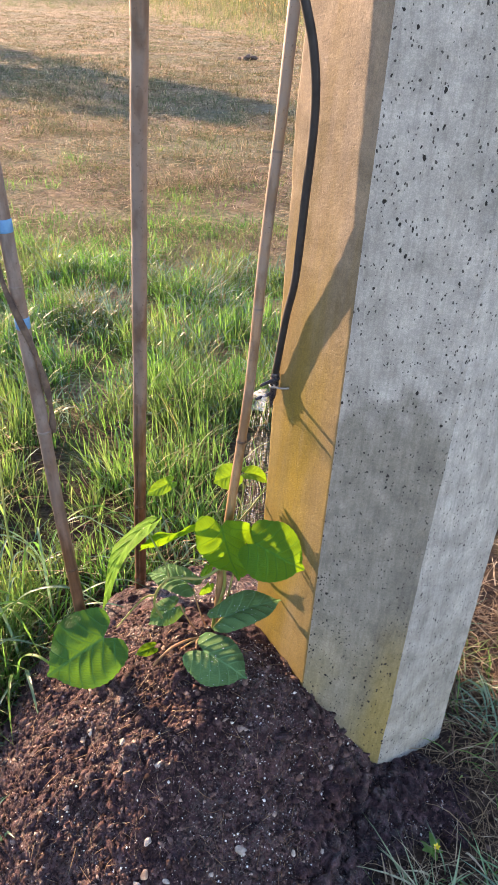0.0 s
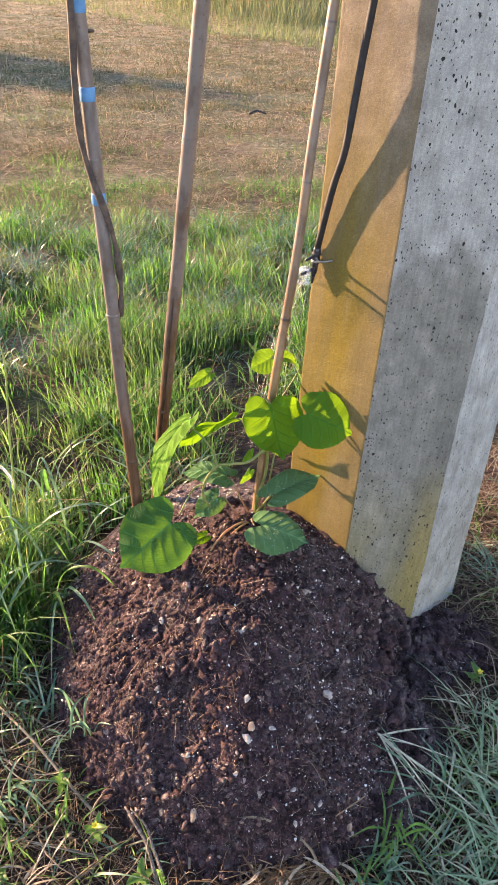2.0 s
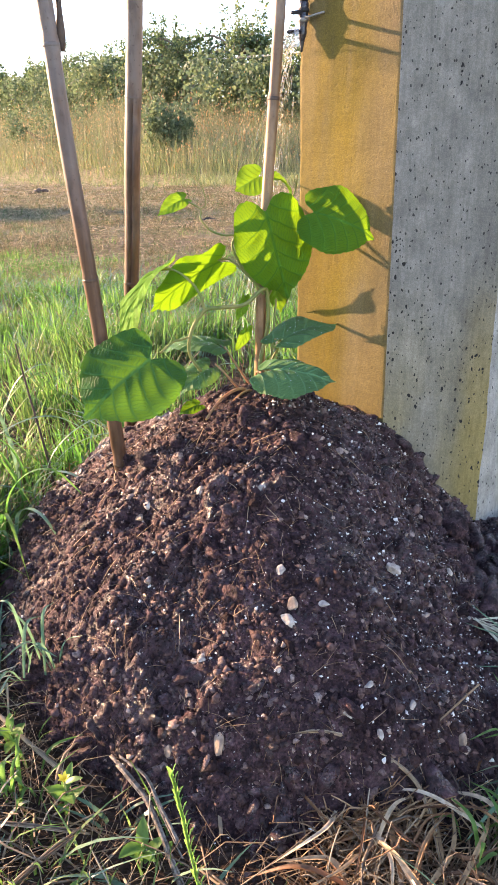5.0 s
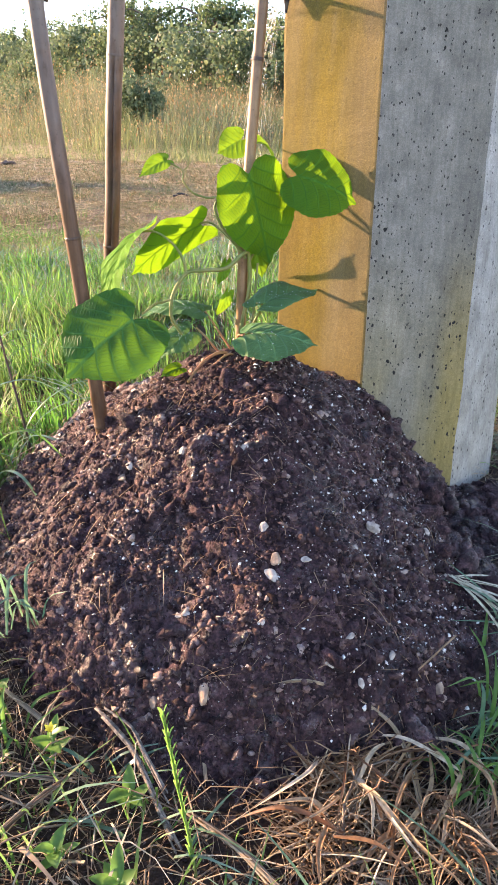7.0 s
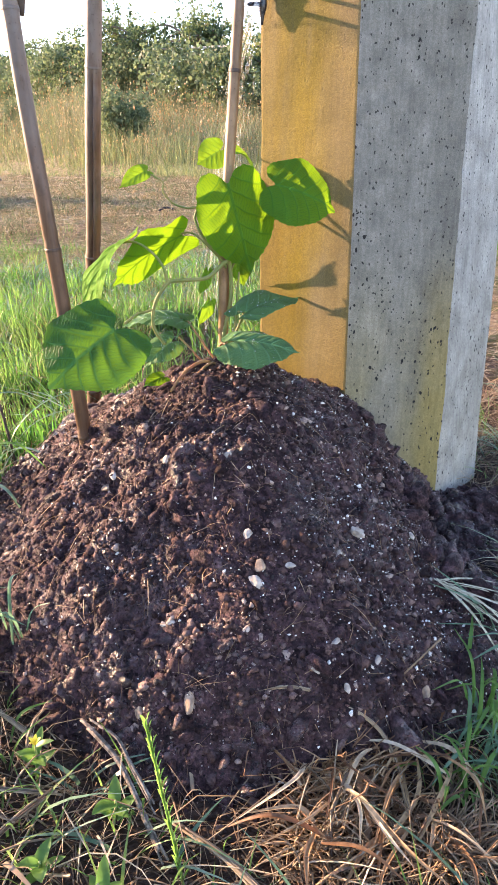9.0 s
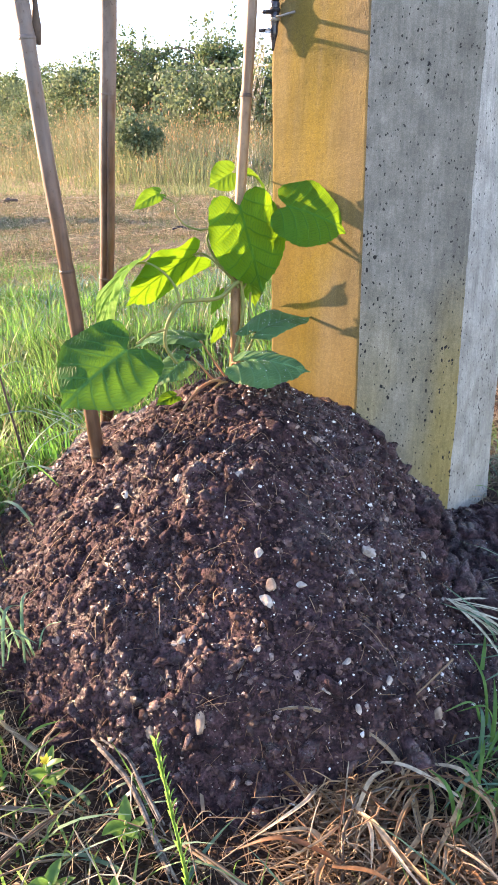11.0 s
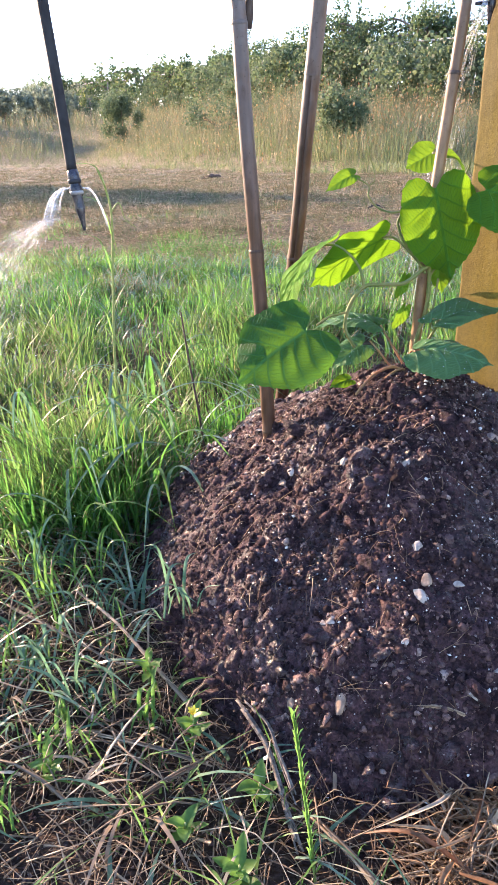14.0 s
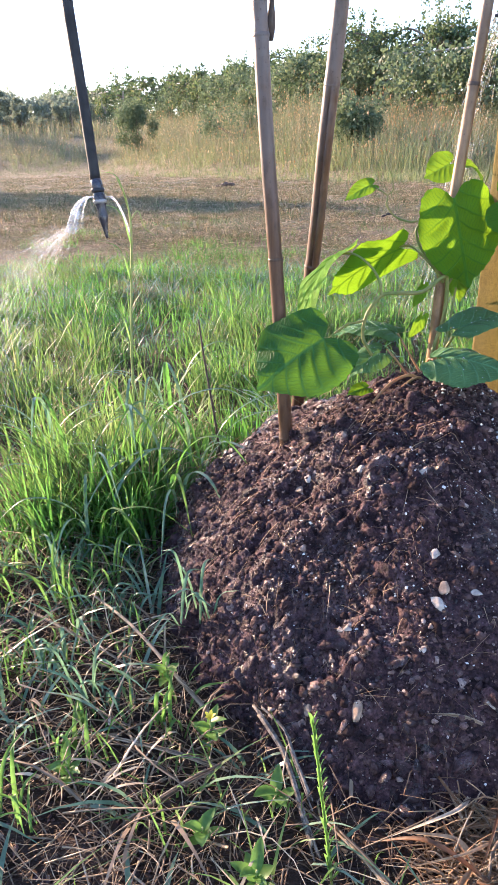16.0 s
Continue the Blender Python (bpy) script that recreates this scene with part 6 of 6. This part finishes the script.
    lone("plastic_scrap", [(1.06, 5.80, -0.270), (1.12, 5.81, -0.25), (1.20, 5.82, -0.270)], 0.010, 0.006, BLACK, "dark scrap lying on the mown track", "scrap")


build_foot_plants()

# ---- kiwi row, fence and bushes ----


def foliage(centres, radii, count, size):
    """Many small folded leaves scattered through blobs: vertices and faces as arrays."""
    vol = np.prod(np.asarray(radii), axis=1) ** 0.75
    k = rng.choice(len(centres), count, p=vol / vol.sum())
    d = rng.normal(0, 1, (count, 3))
    d /= np.linalg.norm(d, axis=1)[:, None]
    r = rng.uniform(0.2, 1.0, count) ** 0.7 * rng.choice((1.0, 1.0, 1.0, 1.35), count)
    c = np.asarray(centres)[k] + d * r[:, None] * np.asarray(radii)[k]
    a = rng.normal(0, 1, (count, 3))
    a /= np.linalg.norm(a, axis=1)[:, None]
    b = np.cross(a, rng.normal(0, 1, (count, 3)))
    b /= np.linalg.norm(b, axis=1)[:, None]
    nrm = np.cross(a, b)
    s = (size * rng.uniform(0.55, 1.25, count))[:, None]
    rows = [c - a * s * 0.5, c - a * s * 0.15 + b * s * 0.45 + nrm * s * 0.12, c + a * s * 0.3 + b * s * 0.33 + nrm * s * 0.08, c + a * s * 0.62 - nrm * s * 0.1, c + a * s * 0.3 - b * s * 0.33 + nrm * s * 0.08, c - a * s * 0.15 - b * s * 0.45 + nrm * s * 0.12]
    v = np.stack(rows, 1).reshape(-1, 3)
    o = np.arange(count)[:, None] * 6
    f = np.concatenate([o + np.array([[0, 1, 2, 3]]), o + np.array([[0, 3, 4, 5]])])
    return v, f


def crown(name, parent, centres, radii, count, size, material, label=""):
    v, f = foliage(centres, radii, count, size)
    o = np.array(parent.location)
    me = bpy.data.meshes.new(name)
    me.vertices.add(len(v))
    me.vertices.foreach_set("co", (v - o).astype(np.float32).ravel())
    me.loops.add(f.size)
    me.loops.foreach_set("vertex_index", f.astype(np.int32).ravel())
    me.polygons.add(len(f))
    me.polygons.foreach_set("loop_start", (np.arange(len(f)) * 4).astype(np.int32))
    me.update(calc_edges=True)
    me.materials.append(material)
    ob = new(name, me)
    ob.parent = parent
    return ob


REACH = 2.9


def stretch(x, y, top):
    """Where a thing of the small plan stands in the field, and how high it rises there."""
    bx, by = -0.27 + REACH * (x + 0.27), REACH * y
    return bx, by, 0.555 + REACH * (top - 0.52 + 0.0164 * y) - ground_height(bx, by)


def kiwi_tree(x, y, height, spread, count, size, label, group):
    z0 = ground_height(x, y)
    root = thing("kiwi_vine_tree", (x, y, z0), label, "vine", group)
    lean = rng.normal(0, 0.08, 2)
    top = np.array((x + lean[0], y + lean[1], z0 + height * 0.62))
    trunk = spline([(x, y, z0 - 0.05), (x + lean[0] * 0.8 + 0.03, y, z0 + height * 0.35), top], 24)
    v, f = pipe(trunk, np.linspace(0.055, 0.032, 24) * height / 1.9, 9)
    solid("trunk", v, f, BARK, root)
    cs, rs = [], []
    for k in range(12):
        a = rng.uniform(0, 6.283)
        tip = top + np.array((math.cos(a) * spread * rng.uniform(0.5, 1.25), math.sin(a) * spread * 0.6, height * rng.uniform(-0.22, 0.16)))
        mid = (top + tip) / 2 + np.array((0, 0, 0.10 * height))
        v, f = pipe(spline([top - np.array((0, 0, 0.05)), mid, tip], 12), np.linspace(0.024, 0.008, 12) * height / 1.9, 6)
        solid("limb", v, f, BARK, root)
        for q in (mid, tip, (mid + tip) / 2):
            cs.append(q + rng.normal(0, 0.1, 3))
            rs.append(rng.uniform(0.07, 0.25, 3) * spread * np.array((1, 1, 0.8)))
    for k in range(6):
        a = rng.uniform(0, 6.283)
        cs.append(top + np.array((math.cos(a) * spread * 0.8, math.sin(a) * spread * 0.5, -height * rng.uniform(0.12, 0.48))))
        rs.append(rng.uniform(0.08, 0.2, 3) * spread)
    for k in range(11):                                  # upright young shoots
        b = np.array(cs[rng.integers(0, 36)])
        for s in np.linspace(0, 1, 4):
            cs.append(b + np.array((s * rng.normal(0, 0.12), 0, 0.12 + s * 0.30 * height * rng.uniform(0.4, 0.9))))
            rs.append(np.array((0.05, 0.05, 0.10)) * spread * rng.uniform(0.6, 1.4))
    crown("crown", root, cs, rs, count, size, VINE_LEAF)
    return root


def build_background():
    row = spline([(4.6, 7.0, 0), (3.3, 9.3, 0), (2.3, 11.9, 0), (1.4, 14.6, 0), (0.8, 17.7, 0), (-0.3, 20.8, 0), (-2.2, 26.6, 0), (-4.8, 33.0, 0), (-12.0, 60.0, 0), (-21.0, 100.0, 0)], 400)
    step = np.concatenate([[0], np.cumsum(np.linalg.norm(np.diff(row, axis=0), axis=1))])
    at, n = 0.0, 0
    while at < step[-1]:
        x, y = [float(np.interp(at, step, row[:, k])) for k in (0, 1)]
        far = y > 24
        bx, by, h = stretch(x, y, rng.uniform(1.15, 1.65) if y < 12.5 else rng.uniform(0.92, 1.38))
        kiwi_tree(bx, by, h, REACH * (0.95 if not far else 1.4), 6200 if y < 16 else (3000 if not far else 2600), 0.10 if y < 16 else (0.15 if not far else 0.22),
                  "leafy trained kiwi vine in the row" if not far else "far kiwi vine of the same row", "kiwi vines of the row")
        at += 1.35 if not far else 3.2 + 0.05 * y
        n += 1
    # unseen vines added up-sun, out of view, to throw shade across the field
    kiwi_tree(-5.6, 12.6, 2.6, 1.3, 3000, 0.09, "unseen leafy kiwi vine added to shade the field", "kiwi vines of the row")
    kiwi_tree(-7.3, 14.9, 2.4, 1.5, 3000, 0.09, "unseen leafy kiwi vine added to shade the field", "kiwi vines of the row")
    kiwi_tree(-9.4, 17.5, 2.4, 1.5, 2600, 0.09, "unseen leafy kiwi vine added to shade the field", "kiwi vines of the row")
    k = (350 * rng.uniform(0, 1, 620) ** 1.05).astype(int)
    cs = row[k] * REACH + np.stack([rng.normal(0, 1.4, 620), rng.normal(0, 1.1, 620), np.zeros(620)], 1)
    cs[:, 2] = [ground_height(x, y) for x, y, _ in cs]
    cs[:, 2] += rng.uniform(0.2, 2.4, 620)
    v, f = foliage(cs, rng.uniform(0.35, 0.95, (620, 3)), 90000, 0.13)
    stuff_mesh("undergrowth", v, f, np.zeros((0, 3), int), BUSH_LEAF, "tangled undergrowth below the vine row", "undergrowth", smooth=False)
    t = rng.uniform(0, 1, 170)
    cs = np.stack([-34 + 22 * t + rng.normal(0, 1.5, 170), 74 + 24 * t + rng.normal(0, 2.0, 170), np.zeros(170)], 1)
    cs[:, 2] = [ground_height(x, y) for x, y, _ in cs]
    cs[:, 2] += rng.uniform(0.2, 3.0, 170)
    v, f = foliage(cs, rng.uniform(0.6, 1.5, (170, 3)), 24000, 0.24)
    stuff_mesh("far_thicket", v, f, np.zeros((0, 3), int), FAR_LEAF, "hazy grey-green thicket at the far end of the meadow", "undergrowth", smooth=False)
    # posts of the row, with wires
    tops = []
    for k, d in enumerate(np.arange(2.6, step[-1] * 0.9, 3.0)):
        x, y = [float(np.interp(d, step, row[:, q])) for q in (0, 1)]
        x, y, h = stretch(x, y - 0.7, 1.0)
        z0 = ground_height(x, y)
        h = 2.25 + rng.normal(0, 0.08) - z0
        root = thing("row_post", (x, y, z0), "leaning weathered grey wooden post of the vine row", "post", "posts of the row")
        ln = rng.normal(0, 0.10, 2)
        path = np.array([(x, y, z0 - 0.1), (x + ln[0] * 1.2, y + ln[1] * 1.2, z0 + h * 0.55), (x + ln[0] * 2.2, y + ln[1] * 2.2, z0 + h)])
        v, f = pipe(spline(path, 8), [0.075] * 8, 6)
        solid("post_shaft", v, f, FAR_POST, root, smooth=False)
        tops.append(path[-1])
    for hgt in (0.0, -0.9):
        for a, b in zip(tops[:-1], tops[1:]):
            p = spline([a + np.array((0, 0, hgt - 0.04)), (a + b) / 2 + np.array((0, 0, hgt - 0.08)), b + np.array((0, 0, hgt - 0.04))], 10)
            v, f = pipe(p, 0.045 if hgt == 0 else 0.004 + 0.0002 * a[1], 5)
            if hgt == 0:
                ob = solid("row_rail", v, f, FAR_RAIL, base=tuple(p[0]))
                tagged(ob, "pale weathered rail along the tops of the row posts", "rail", "rails of the row")
            else:
                ob = solid("row_wire", v, f, WIRE, base=tuple(p[0]))
                tagged(ob, "galvanised wire strung along the vine row", "wire", "wires of the row")
    # dark bushes in the meadow
    for (x, y, w, h, cnt) in ((1.03, 6.7, 0.17, 0.28, 2200), (-1.62, 14.0, 0.36, 0.17, 4200), (2.9, 8.9, 0.3, 0.25, 900), (3.6, 9.2, 0.3, 0.3, 900), (0.1, 10.5, 0.5, 0.2, 1500)):
        x, y, h = stretch(x, y, h + 0.13)
        w *= REACH
        z0 = ground_height(x, y)
        root = thing("bush", (x, y, z0), "dark green bush standing in the dry meadow", "bush", "meadow bushes")
        cs, rs = [], []
        for k in range(20):
            a, r = rng.uniform(0, 6.283), w * math.sqrt(rng.uniform())
            tip = np.array((x + r * math.cos(a), y + r * math.sin(a) * 0.7, z0 + h * rng.uniform(0.05, 1.0)))
            if k < 8:
                v, f = pipe(spline([(x, y, z0 - 0.02), ((x + tip[0]) / 2, (y + tip[1]) / 2, z0 + h * 0.4), tip], 8), np.linspace(0.02, 0.007, 8), 5)
                solid("stem", v, f, BARK, root)
            cs.append(tip)
            rs.append(np.array((0.11, 0.11, 0.13)) * REACH * rng.uniform(0.6, 1.4))
        crown("crown", root, cs, rs, cnt * 2, 0.07, BUSH_LEAF)
    # distant wood along the horizon
    for (x, y, h) in ((-34, 95, 5.5), (-40, 110, 6.5), (-46, 120, 7.5), (-28, 110, 5.0), (-20, 120, 5.0), (-10, 130, 5.5), (2, 130, 5), (14, 120, 5), (26, 110, 5.5), (-56, 115, 7), (-8.5, 27, 2.0), (-10.5, 31, 2.2), (-9.0, 35, 2.3), (-13.5, 38, 2.5), (-7.6, 31, 1.8), (-11.5, 42, 2.9), (-15.5, 46, 3.4), (-5.9, 32, 1.9)):
        x, y = x * 2, y * 2
        z0 = ground_height(x, y)
        h = h * 2 + 0.3 + 0.0164 * y + GZ - SLOPE * (y - 0.75) - z0
        root = thing("far_tree", (x, y, z0), "hazy green tree on the far edge of the field", "tree", "trees on the horizon")
        v, f = pipe([(x, y, z0 - 0.2), (x, y, z0 + h * 0.35), (x + 0.2, y, z0 + h * 0.7)], [0.25, 0.2, 0.1], 8)
        solid("trunk", v, f, BARK, root)
        cs = [np.array((x + rng.normal(0, h * 0.28), y + rng.normal(0, h * 0.2), z0 + h * rng.uniform(0.15, 0.95))) for _ in range(34)]
        rs = [h * rng.uniform(0.06, 0.19, 3) for _ in range(34)]
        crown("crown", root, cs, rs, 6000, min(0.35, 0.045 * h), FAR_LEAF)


build_background()

for ob in bpy.data.objects:
    if ob.parent is None and ob.type != "CAMERA":
        ob.matrix_basis = LEVEL @ ob.matrix_basis
